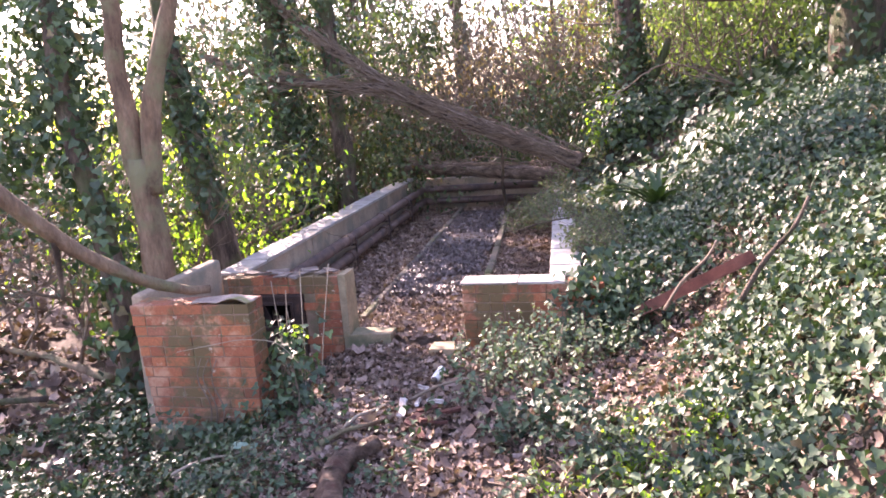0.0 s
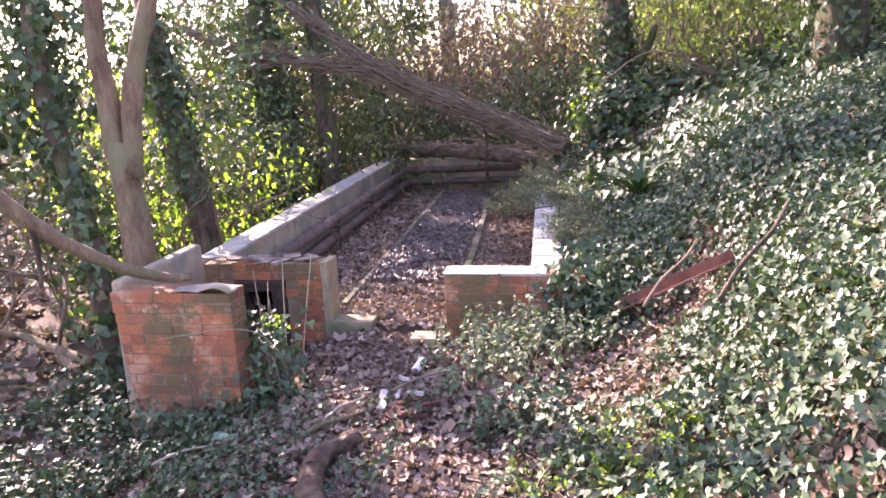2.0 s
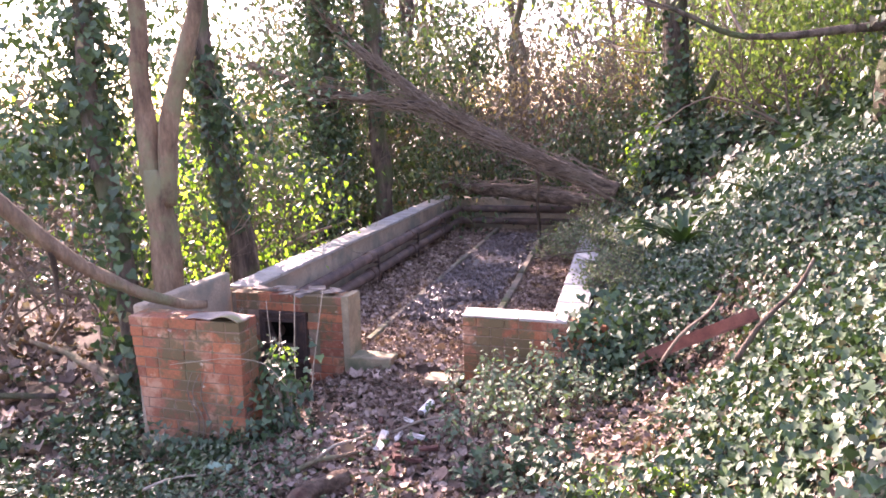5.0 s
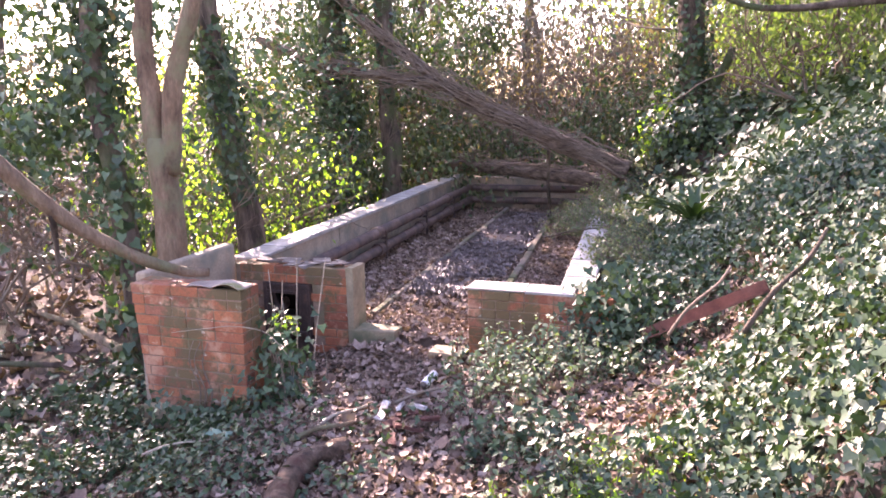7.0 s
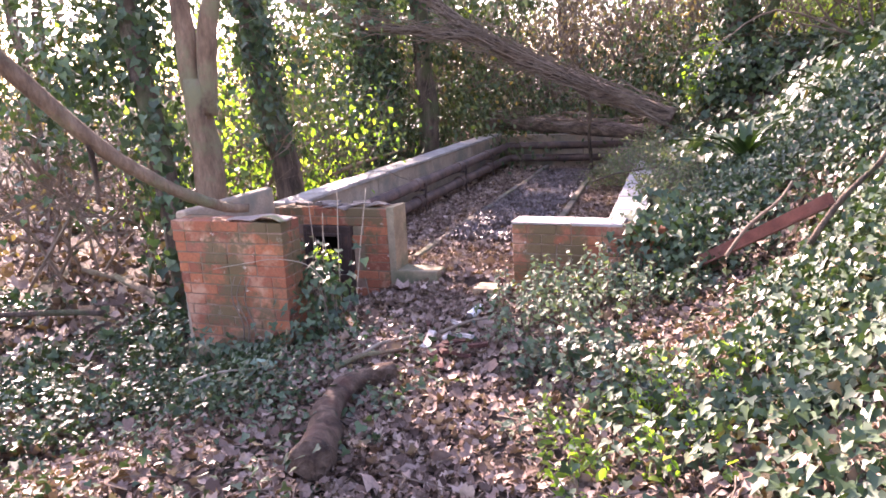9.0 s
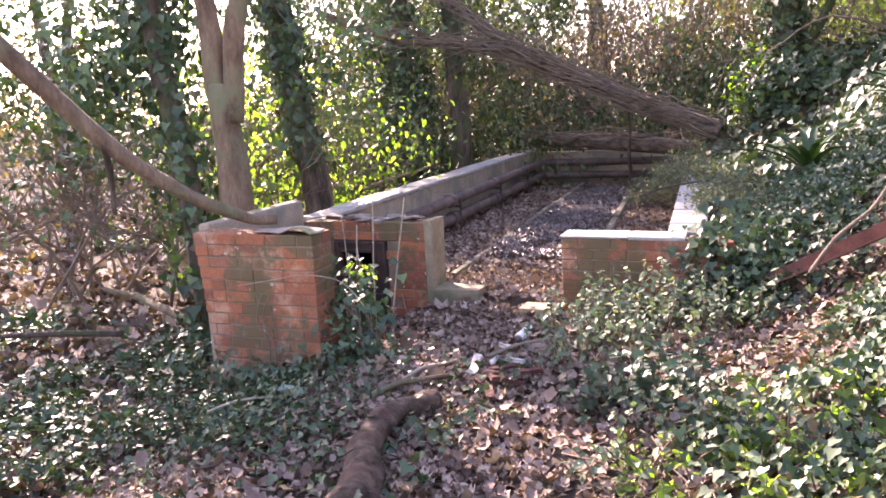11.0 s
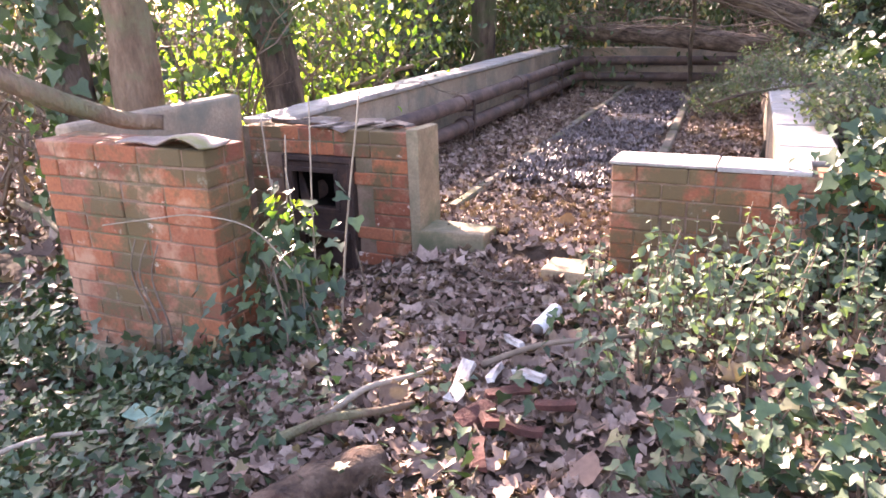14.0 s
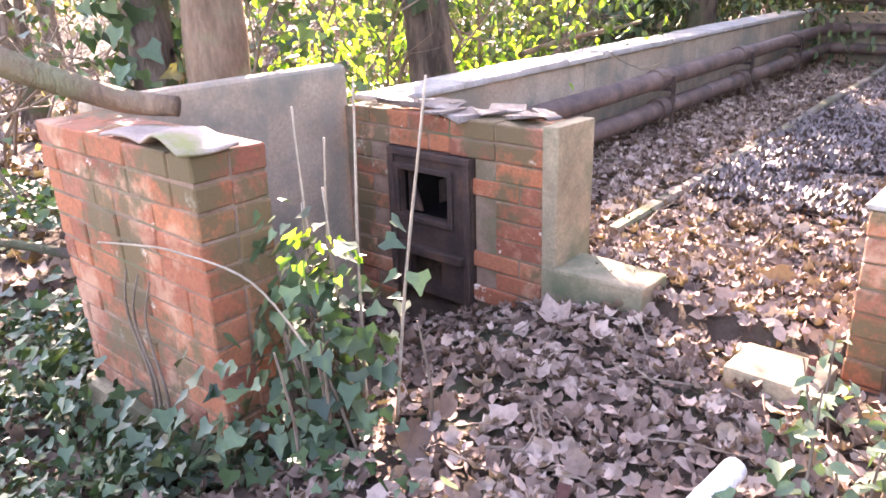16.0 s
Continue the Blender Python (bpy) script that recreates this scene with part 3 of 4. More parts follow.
solo("roofing_felt", fe.mesh("m", True), FELT, "curled pinkish-grey piece of roofing felt on the brick pier", "felt")

# broken slates on the stove wall
random.seed(21)
for i in range(13):
    x, y = random.uniform(-1.6, -0.72), random.uniform(4.6, 4.85)
    lx, ly = random.uniform(0.04, 0.11), random.uniform(0.03, 0.075)
    me = rounded(Build().box(-lx, lx, -ly, ly, -0.004, 0.005, 0.012 if i % 2 else 0.004).mesh("m"), 0.002, 1)
    o = solo("slate_piece", me, SLATE, "broken weathered slate lying on the brick wall", "slate", "slates on the wall")
    z = 0.705 + 0.006 * (i % 6 if x < -1.1 else i % 2)
    o.matrix_world = pose(x, y, z, random.uniform(-5, 5), random.uniform(-6, 6), random.uniform(-40, 40))

# ---- trees ----


def bent(points, steps, wob, seed):
    """A smooth line through points, a little crooked."""
    pts = [Vector(p) for p in points]
    out = []
    k = len(pts)
    for i in range(k - 1):
        p0, p1, p2, p3 = pts[max(i - 1, 0)], pts[i], pts[i + 1], pts[min(i + 2, k - 1)]
        for s in range(steps):
            t = s / steps
            out.append(0.5 * (2 * p1 + (p2 - p0) * t + (2 * p0 - 5 * p1 + 4 * p2 - p3) * t * t + (3 * p1 - p0 - 3 * p2 + p3) * t ** 3))
    out.append(pts[-1])
    return [p + Vector((noise.noise(p * 1.7 + Vector((seed, 0, 0))), noise.noise(p * 1.7 + Vector((0, seed, 9))), noise.noise(p * 1.7 + Vector((4, 0, seed))))) * wob for p in out]


def taper(a, b, k, power=1.0):
    return [a + (b - a) * (i / (k - 1)) ** power for i in range(k)]


def limb(b, points, r0, r1, sides=10, wob=0.04, seed=0, steps=5, rough=0.25):
    line = bent(points, steps, wob, seed)
    b.tube(line, taper(r0, r1, len(line)), sides, rough, seed)
    return line


def twigs(b, start, way, length, radius, depth, rnd, spread=0.6, lift=0.05):
    """A twig that forks again and again, added to the mesh b."""
    p, d = Vector(start), Vector(way).normalized()
    pts = [p.copy()]
    k = 4
    for _ in range(k):
        d = (d + Vector((rnd.gauss(0, .22), rnd.gauss(0, .22), rnd.gauss(lift, .2)))).normalized()
        p = p + d * (length / k)
        pts.append(p.copy())
    b.tube(pts, taper(radius, radius * 0.55, k + 1), 4 if radius > 0.012 else 3, cap=False)
    if depth:
        for i in range(rnd.choice((2, 3))):
            q = pts[rnd.randint(1, k)]
            nd = (d + Vector((rnd.gauss(0, spread), rnd.gauss(0, spread), rnd.gauss(0.1, spread)))).normalized()
            twigs(b, q, nd, length * rnd.uniform(0.55, 0.8), radius * 0.55, depth - 1, rnd, spread, lift)


def around(line, count, r0, r1, rng, zmin=-9, zmax=99):
    """Places round a line, for ivy and hanging leaves."""
    pts = np.array([tuple(p) for p in line])
    pts = pts[(pts[:, 2] > zmin) & (pts[:, 2] < zmax)]
    i = rng.integers(0, len(pts) - 1, count)
    t = rng.uniform(0, 1, count)[:, None]
    base = pts[i] * (1 - t) + pts[i + 1] * t
    w = rng.uniform(0, 2 * np.pi, count)
    r = r0 + (r1 - r0) * rng.uniform(0, 1, count) ** 1.6
    out = np.stack([np.cos(w), np.sin(w), rng.normal(0, 0.25, count)], 1)
    return base + out * r[:, None], out


def clump(centres, count, spread, rng):
    """Places gathered round several centres."""
    c = np.array(centres, float)[rng.integers(0, len(centres), count)]
    off = rng.normal(0, 1, (count, 3)) * np.asarray(spread)
    return c + off, off / (np.linalg.norm(off, axis=1)[:, None] + 1e-9) + np.array((0, 0, 0.5))


DOWN = np.array((0, 0, -1.0))
rng = np.random.default_rng(17)


def tree(label, stems, ivy=0, ivy_r=(0.1, 0.3), ivy_size=0.075, bark=BARK, crown=(), crown_mat=IVY, crown_size=0.07, twig_at=(), seed=1, zmin=-9, zmax=99, twig_len=1.2):
    """A tree of tapered stems, ivy up them, twigs, and clumps of leaves. stems: (points, r0, r1)."""
    p0 = stems[0][0][0]
    owner = thing("tree", label, "tree", at=p0)
    lines, wood = [], []
    for i, (points, r0, r1) in enumerate(stems):
        b = Build()
        lines.append(limb(b, points, r0, r1, 12, 0.03, seed + i * 3))
        wood.append(part("trunk" if i == 0 else "limb", b.mesh("m", True), bark, owner))
    if ivy:
        whole = lines[0]
        pos, nor = around(whole, ivy, *ivy_r, rng, zmin, zmax)
        part("ivy", leaves("m", pos, nor, ivy_size, IVY_SHAPE, IVY, 0.35, DOWN, seed=seed), IVY, wood[0], "glossy dark green ivy leaves")
    if len(crown):
        for mat_, centres, count, spread in crown:
            pos, nor = clump(centres, count, spread, rng)
            part("foliage", leaves("m", pos, nor, crown_size, IVY_SHAPE if mat_ is IVY else OVAL_SHAPE, mat_, 0.5, DOWN, seed=seed + 3), mat_, owner)
    if len(twig_at):
        b = Build()
        rnd = random.Random(seed)
        for s, w in twig_at:
            twigs(b, s, w, twig_len, 0.018, 4, rnd)
        tagged(part("branchwork", b.mesh("m"), TWIG, owner), kind="stuff")
    return owner


def gz(x, y, dz=-0.1):
    return (x, y, ground_z(x, y) + dz)


# twin-stemmed tree behind the stokehole
# SHRUB crowns on this and the next four trees: out of view, added for shade
tree("smooth brown twin-stemmed tree behind the stokehole", [
    ([gz(-1.98, 4.18, -0.2), (-2.0, 4.2, 0.8), (-2.005, 4.2, 1.8)], 0.145, 0.1),
    ([(-2.05, 4.2, 1.45), (-2.09, 4.22, 2.0), (-2.13, 4.25, 2.5), (-2.16, 4.3, 3.2), (-2.4, 4.4, 5.5), (-2.8, 4.5, 8)], 0.095, 0.05),
    ([(-1.95, 4.2, 1.5), (-1.88, 4.2, 2.05), (-1.75, 4.2, 2.5), (-1.54, 4.25, 3.2), (-1.2, 4.3, 5.5), (-1.1, 4.6, 8)], 0.082, 0.045)],
    bark=PALE_BARK, crown=[(SHRUB, [(-2.6, 4.4, 5.2), (-1.6, 4.4, 5.0), (-2.9, 4.6, 6.4), (-1.3, 4.6, 6.2), (-2.1, 4.0, 7.0), (-3.4, 5.2, 5.8), (-1.0, 5.0, 7.2)], 3400, (0.5, 0.55, 0.42))], seed=3)
tree("ivy-hung slender leaning tree in the thicket", [([gz(-2.22, 4.03), (-2.33, 4.1, 0.9), (-2.62, 4.25, 2.0), (-2.85, 4.5, 3.4), (-3.2, 5.2, 7)], 0.11, 0.06)],
     ivy=1300, ivy_r=(0.1, 0.36), crown=[(IVY, [(-2.9, 4.6, 2.3), (-3.1, 4.7, 3.0), (-2.7, 4.5, 2.9), (-3.2, 4.4, 2.0), (-3.6, 4.4, 1.8)], 1900, (0.3, 0.28, 0.32)), (SHRUB, [(-3.3, 5.2, 5.4), (-3.0, 5.6, 6.2), (-3.8, 5.0, 6.0), (-3.4, 4.4, 7.0), (-4.0, 5.8, 5.2)], 2600, (0.55, 0.55, 0.45))], seed=5)
tree("ivy-clad leaning tree beside the greenhouse wall", [([gz(-2.3, 5.95), (-2.42, 5.95, 1.0), (-2.65, 6.0, 2.2), (-2.8, 6.1, 3.6), (-2.9, 6.4, 8)], 0.16, 0.08)],
     ivy=800, ivy_r=(0.13, 0.24), crown=[(IVY, [(-2.9, 6.3, 2.2), (-2.4, 6.4, 2.0), (-3.1, 6.5, 2.7)], 700, (0.25, 0.25, 0.28)), (SHRUB, [(-3.0, 6.4, 6.8), (-2.6, 6.8, 7.2), (-2.8, 7.4, 7.0)], 1200, (0.6, 0.6, 0.45))], seed=7, zmin=0.9, zmax=3.1)
tree("dark straight ivy-clad trunk beside the greenhouse", [([gz(-2.63, 10.6), (-2.6, 10.6, 1.2), (-2.68, 10.6, 3.0), (-2.75, 10.7, 9)], 0.18, 0.11)],
     ivy=500, ivy_r=(0.15, 0.3), crown=[(SHRUB, [(-2.7, 10.5, 5.4), (-3.0, 10.2, 6.4), (-2.0, 10.7, 6.0), (-3.6, 10.4, 5.8)], 2200, (0.6, 0.6, 0.45))], seed=9, zmin=1.8)
tree("broad ivy-smothered tree with hanging leaves", [([gz(-3.5, 10.4), (-3.42, 10.4, 1.5), (-3.55, 10.45, 3.0), (-3.65, 10.6, 9)], 0.28, 0.17)],
     ivy=3800, ivy_r=(0.24, 0.6), crown=[(IVY, [(-3.8, 10.6, 3.6), (-3.2, 10.7, 4.0), (-4.0, 10.5, 2.4), (-3.7, 10.2, 1.0), (-2.9, 11.0, 3.4)], 3000, (0.4, 0.3, 0.5)), (SHRUB, [(-3.6, 10.1, 4.7), (-3.3, 9.8, 4.4), (-4.0, 10.6, 5.4)], 2400, (0.45, 0.45, 0.35))], seed=11)
# bright leaf clump on the left puts sun on the ivy into its colour
tree("leaning ivy-covered tree on the mound", [([gz(2.0, 10.85), (2.02, 10.85, 2.2), (1.95, 10.9, 3.4), (1.8, 11.2, 7)], 0.23, 0.15), ([(2.15, 10.8, 1.9), (2.4, 10.7, 2.3), (2.55, 10.7, 2.7)], 0.08, 0.05)],
     ivy=1500, ivy_r=(0.2, 0.42), seed=13, crown=[(IVY, [(2.1, 10.5, 1.7), (1.9, 10.2, 1.5), (2.4, 10.3, 1.6)], 2600, (0.35, 0.35, 0.22)), (IVY_BRIGHT, [(1.75, 10.5, 1.85), (1.65, 10.4, 1.6), (1.5, 10.3, 1.4)], 420, (0.13, 0.16, 0.17))],
     twig_at=[((1.9, 10.9, 3.6), (-1, 0, .4)), ((1.9, 10.9, 4.0), (-1, -.3, .6)), ((1.9, 11, 4.2), (1, -.3, .5)), ((1.9, 11, 3.0), (-.7, .3, .3))], twig_len=1.6)
tree("large ivy-draped tree at the top of the bank", [([gz(4.0, 7.15), (4.0, 7.1, 3.2), (3.9, 7.1, 4.5), (3.7, 7.2, 9)], 0.24, 0.15),
     ([(3.95, 7.1, 2.92), (3.4, 7.05, 2.88), (2.6, 7.05, 2.86), (2.0, 7.1, 3.12), (1.2, 7.2, 3.5)], 0.05, 0.012)],
     ivy=1600, ivy_r=(0.2, 0.45), seed=15, twig_at=[((2.0, 7.1, 3.12), (-1, 0, .3)), ((2.6, 7.05, 2.86), (-.6, .2, .8))], twig_len=.7)

# fallen trunks at the far end
ft = thing("fallen_tree", "fallen tree trunk with shaggy grey-brown bark", "fallen tree", at=(1.1, 9.9, 1.1))
b = Build()
main = limb(b, [(1.24, 9.9, 1.01), (0.59, 9.95, 1.28), (-0.26, 9.95, 1.65), (-1.11, 9.95, 2.03)], 0.135, 0.1, 14, 0.02, 2, 6, 0.35)
part("trunk", b.mesh("m", True), FIBRE_BARK, ft)
b = Build()
up1 = limb(b, [(-1.06, 9.95, 2.01), (-1.66, 10.0, 2.38), (-2.36, 10.1, 2.88), (-3.16, 10.3, 3.53), (-4.46, 10.6, 4.63)], 0.105, 0.05, 12, 0.03, 4, 5, 0.3)
part("limb", b.mesh("m", True), FIBRE_BARK, ft)
b = Build()
up2 = limb(b, [(-0.66, 9.9, 1.83), (-1.46, 9.85, 2.23), (-2.26, 9.85, 2.38), (-3.26, 9.85, 2.53), (-4.56, 9.9, 3.03)], 0.1, 0.05, 12, 0.03, 6, 5, 0.3)
part("limb", b.mesh("m", True), FIBRE_BARK, ft)
b = Build()
rnd = random.Random(8)
for line in (main, up1, up2):
    for i in range(110):
        k = rnd.randint(0, len(line) - 2)
        d = (line[k + 1] - line[k]).normalized()
        a = line[k] + Vector((rnd.gauss(0, .05), rnd.gauss(0, .08) - .1, rnd.gauss(.03, .1)))
        b.tube([a, a + d * 0.35 + Vector((0, 0, rnd.gauss(0, .04))), a + d * 0.7 + Vector((0, -.05, rnd.gauss(-.03, .08)))], [0.006, 0.008, 0.004], 4)
for i in range(10):
    twigs(b, up2[rnd.randint(4, len(up2) - 2)], (rnd.gauss(0, 1), rnd.gauss(0, .5), -0.5), 0.6, 0.008, 2, rnd)
tagged(part("shaggy_vine", b.mesh("m"), TWIG, ft), kind="stuff")
log2 = thing("fallen_log", "long shaggy-barked log across the greenhouse end wall", "log", at=(-0.3, 11.4, 0.8))
b = Build()
l2 = limb(b, [(-2.0, 11.9, 0.9), (-1.2, 11.7, 0.86), (-0.3, 11.4, 0.83), (0.6, 11.1, 0.75), (1.3, 10.9, 0.75)], 0.09, 0.13, 12, 0.03, 12, 5, 0.4)
part("trunk", b.mesh("m", True), FIBRE_BARK, log2)
b = Build()
for i in range(70):
    k = rnd.randint(0, len(l2) - 3)
    a = l2[k] + Vector((rnd.gauss(0, .1), rnd.gauss(-.05, .08), rnd.gauss(.08, .06)))
    d = (l2[k + 2] - l2[k]).normalized()
    b.tube([a, a + d * .4 + Vector((0, 0, rnd.gauss(0, .05))), a + d * .8 + Vector((0, rnd.gauss(0, .08), rnd.gauss(0, .1)))], [0.006, 0.009, 0.004], 4)
tagged(part("twig_tangle", b.mesh("m"), TWIG, log2, "tangle of thin brown twigs"), kind="stuff")
b = Build()
limb(b, [(-0.02, 10.9, 0.1), (0.0, 10.6, 0.6), (0.03, 10.4, 1.05), (0.0, 10.3, 1.5)], 0.03, 0.02, 8, 0.03, 3)
solo("dead_stake", b.mesh("m", True), BARK, "thin dead upright stake at the greenhouse end", "stake")

# branch leaning on the pier
br_ = thing("leaning_branch", "bare grey-brown branch leaning on the brick pier", "branch", at=(-1.2, 3.5, 0.87))
b = Build()
bl_ = limb(b, [(-1.17, 3.52, 0.885), (-1.3, 3.38, 0.93), (-1.46, 3.02, 1.14), (-1.64, 2.62, 1.51), (-1.9, 2.15, 2.15), (-2.1, 1.6, 2.85), (-2.3, 1.0, 3.8)], 0.03, 0.065, 12, 0.02, 5, 6, 0.15)
part("stem", b.mesh("m", True), PALE_BARK, br_)
b = Build()
limb(b, [(-1.62, 2.66, 1.42), (-1.66, 2.72, 1.25), (-1.7, 2.75, 1.05)], 0.022, 0.012, 8, 0.02, 6)
part("side_twig", b.mesh("m", True), BARK, br_)

# curved log and sticks on the path
b = Build()
limb(b, [(0.2, 2.78, 0.12), (0.12, 2.62, 0.135), (0.1, 2.42, 0.145), (0.18, 2.1, 0.165), (0.33, 1.8, 0.22), (0.47, 1.5, 0.29)], 0.055, 0.08, 14, 0.02, 8, 6, 0.35)
solo("curved_log", b.mesh("m", True), LOG_BARK, "short curved weathered log lying across the path", "log")
for i, (p, q, r, m_, lab) in enumerate((
        ((-0.12, 2.74, .12), (0.15, 3.08, .13), .017, PALE_BARK, "short crooked stick among fallen leaves"),
        ((-0.06, 2.92, .13), (0.1, 3.34, .12), .012, PALE_TWIG, "pale broken stick lying on the litter"),
        ((0.25, 3.42, .13), (0.72, 3.68, .2), .012, TWIG, "thin dark stick beside the rotten wood"),
        ((-0.95, 2.45, .05), (-0.55, 2.72, .1), .009, PALE_TWIG, "pale broken cane lying in the ivy"),
        ((-2.7, 4.3, -.1), (-4.6, 5.2, -.15), .045, PALE_BARK, "bleached fallen branch on the woodland floor"),
        ((-3.0, 3.9, -.12), (-4.2, 3.4, -.1), .03, BARK, "fallen branch on the woodland floor"),
        ((2.35, 3.5, .75), (2.75, 3.65, 1.35), .018, BARK, "bent brown stem rising from the ivy"),
        ((1.95, 4.0, .55), (2.3, 4.15, 1.0), .012, TWIG, "thin dry stem across the rusty beam"),
        ((0.6, 7.2, .55), (1.3, 6.9, .75), .012, BARK, "thin dead stem lying over the wall"),
        ((-2.6, 7.2, .6), (-2.2, 8.4, .78), .025, PALE_BARK, "pale dead branch behind the concrete wall"))):
    b = Build()
    p, q = Vector(p), Vector(q)
    limb(b, [p, p.lerp(q, .35) + Vector((0, 0, .03)), p.lerp(q, .7) + Vector((.03, 0, .02)), q], r, r * .6, 8, 0.02, i)
    solo("stick", b.mesh("m", True), m_, lab, "stick", "fallen sticks")

# spray can
can = thing("spray_can", "dirty white spray can lying in dead leaves", "can", at=(0.36, 3.83, 0.13))
a, d = Vector((0.355, 3.72, 0.145)), Vector((0.02, 0.2, 0.012))
dn = d.normalized()
can_body = part("body", Build().tube([a, a + dn * .006, a + dn * .175, a + dn * .185, a + dn * .19], [.026, .029, .029, .027, .021], 24).mesh("m", True), WHITE, can)
part("nozzle", Build().tube([a - dn * .018, a - dn * .004, a], [.01, .018, .026], 16).mesh("m", True), SLATE, can_body, "dull grey valve end")

# pieces of rotten wood
random.seed(33)
for x, y, ln, wd, rz, m_ in ((0.24, 3.26, .12, .022, 6, ROTTEN), (0.32, 3.36, .07, .01, 10, ROTTEN), (0.43, 3.41, .06, .026, 78, ROTTEN), (0.3, 3.62, .05, .012, 50, ROTTEN), (0.1, 3.6, .045, .015, 10, RED_ROT), (0.42, 3.25, .07, .03, -50, RED_ROT), (0.5, 3.05, .09, .03, -65, RED_ROT), (0.36, 3.08, .06, .028, -30, RED_ROT), (0.45, 2.9, .07, .025, 20, RED_ROT), (0.58, 3.2, .06, .025, -80, RED_ROT)):
    bld = Build().box(-wd, wd, -ln, ln, -.006, .01, .006)
    me = rounded(bld.mesh("m"), 0, 1, 4, 0.03 if m_ is RED_ROT else 0.017, x * 40)
    o = solo("rotten_wood", me, m_, "splintered pale rotten wood on dead leaves" if m_ is ROTTEN else "crumbling red-brown rotten wood in the litter", "wood", "rotten wood pieces")
    o.matrix_world = pose(x, y, ground_z(x, y) + 0.055, random.uniform(-8, 8), random.uniform(-10, 10), rz)
o = solo("tile_piece", rounded(Build().box(-.075, .075, -.035, .035, -.005, .006, .004).mesh("m"), 0.002, 1), GREEN_TILE, "pale green tile fragment lying in ivy", "tile")
o.matrix_world = pose(-0.62, 2.75, ground_z(-0.62, 2.75) + 0.07, 6, 8, 8)

# rusty beam on the bank
bm_ = Build()
p, q = Vector((1.75, 4.42, 0.36)), Vector((2.5, 3.93, 0.9))
dd = (q - p).normalized()
sd = dd.cross(Vector((0, 0, 1))).normalized()
uu = sd.cross(dd)
for (s0, s1, u0, u1) in ((-.045, .045, -.006, .006), (-.045, -.033, .006, .075)):
    bm_.hexa([p + sd * s0 + uu * u0, q + sd * s0 + uu * u0, q + sd * s1 + uu * u0, p + sd * s1 + uu * u0, p + sd * s0 + uu * u1, q + sd * s0 + uu * u1, q + sd * s1 + uu * u1, p + sd * s1 + uu * u1])
solo("rusty_angle_iron", bm_.mesh("m"), RUST, "rust-red angle iron lying on the ivy bank", "angle iron")

# ---- plants ----


def path_like(x, y):
    """1 on the trodden way, 0 well off it."""
    if y > 4.6:
        return 1.0 if inside(x, y) else 0.0
    mid = 0.15 + 0.25 * max(0.0, 3.4 - y)
    half = 0.55 + 0.12 * max(0.0, y - 3.4)
    return min(max(1.25 - abs(x - mid) / half, 0), 1)


def litter_keep(x, y):
    if not clear(x, y):
        return 0
    if inside(x, y):
        return 0.85
    if x < -1.6 and y > 3.2:
        return 0.45
    return 0.5 + 0.5 * path_like(x, y)


def solo_leaves(name, label, pos, nor, size, shape, mat, tilt, droop=None, seed=0, category="leaves"):
    return solo(name, leaves("m", pos, nor, size, shape, mat, tilt, droop, seed=seed), mat, label, category, kind="stuff")


pos, nor = scatter(26000, -2.4, 3.6, 0.5, 5.2, litter_keep, (0.0, 0.022))
solo_leaves("leaf_litter", "curled brown dead leaves covering the path", pos, nor, 0.055, OVAL_SHAPE, DEAD, 0.42, seed=1)
pos, nor = scatter(19000, -2.4, 3.6, 0.5, 5.2, litter_keep, (0.008, 0.032))
solo_leaves("leaf_litter", "broad lobed brown dead leaves on the path", pos, nor, 0.043, MAPLE_SHAPE, DEAD, 0.5, seed=21)
pos, nor = scatter(420, -2.4, 2.6, 0.5, 5.2, litter_keep, (0.02, 0.05))
solo_leaves("leaf_litter", "large pale curled sycamore leaves on the path", pos, nor, 0.085, MAPLE_SHAPE, DEAD, 0.5, seed=22)
pos, nor = scatter(16000, -1.7, 1.1, 4.8, 12, litter_keep, (0.0, 0.018))
solo_leaves("leaf_litter", "brown dead leaves on the greenhouse floor", pos, nor, 0.05, MAPLE_SHAPE, DEAD, 0.42, seed=2)
pos, nor = scatter(14000, -1.7, 1.1, 4.8, 9, litter_keep, (0.0, 0.015))
solo_leaves("leaf_litter", "small brown dead leaves on the greenhouse floor", pos, nor, 0.05, OVAL_SHAPE, DEAD, 0.35, seed=23)
b = Build()
rnd = random.Random(77)
for i in range(420):
    x, y = rnd.uniform(-2.2, 2.4), rnd.uniform(0.8, 4.5) if i % 3 else rnd.uniform(4.9, 9)
    if not clear(x, y) or x > 0.9 and y > 4.5:
        continue
    w, ln = rnd.uniform(0, 6.28), rnd.uniform(.06, .28)
    p = Vector((x, y, ground_z(x, y) + rnd.uniform(.02, .05)))
    q = Vector((x + math.cos(w) * ln, y + math.sin(w) * ln, 0))
    q.z = ground_z(q.x, q.y) + rnd.uniform(.02, .05)
    b.tube([p, p.lerp(q, .5) + Vector((rnd.gauss(0, .01), rnd.gauss(0, .01), .008)), q], [.004, .0035, .002], 4)
solo("fallen_twigs", b.mesh("m"), TWIG, "thin fallen twigs scattered over the litter", "twigs", kind="stuff")
pos, nor = scatter(7000, -14, -1.6, 1, 16, lambda x, y: 0.9 if clear(x, y) else 0, (0.0, 0.04))
solo_leaves("leaf_litter", "dead leaves on the woodland floor", pos, nor, 0.13, MAPLE_SHAPE, DEAD, 0.4, seed=3)
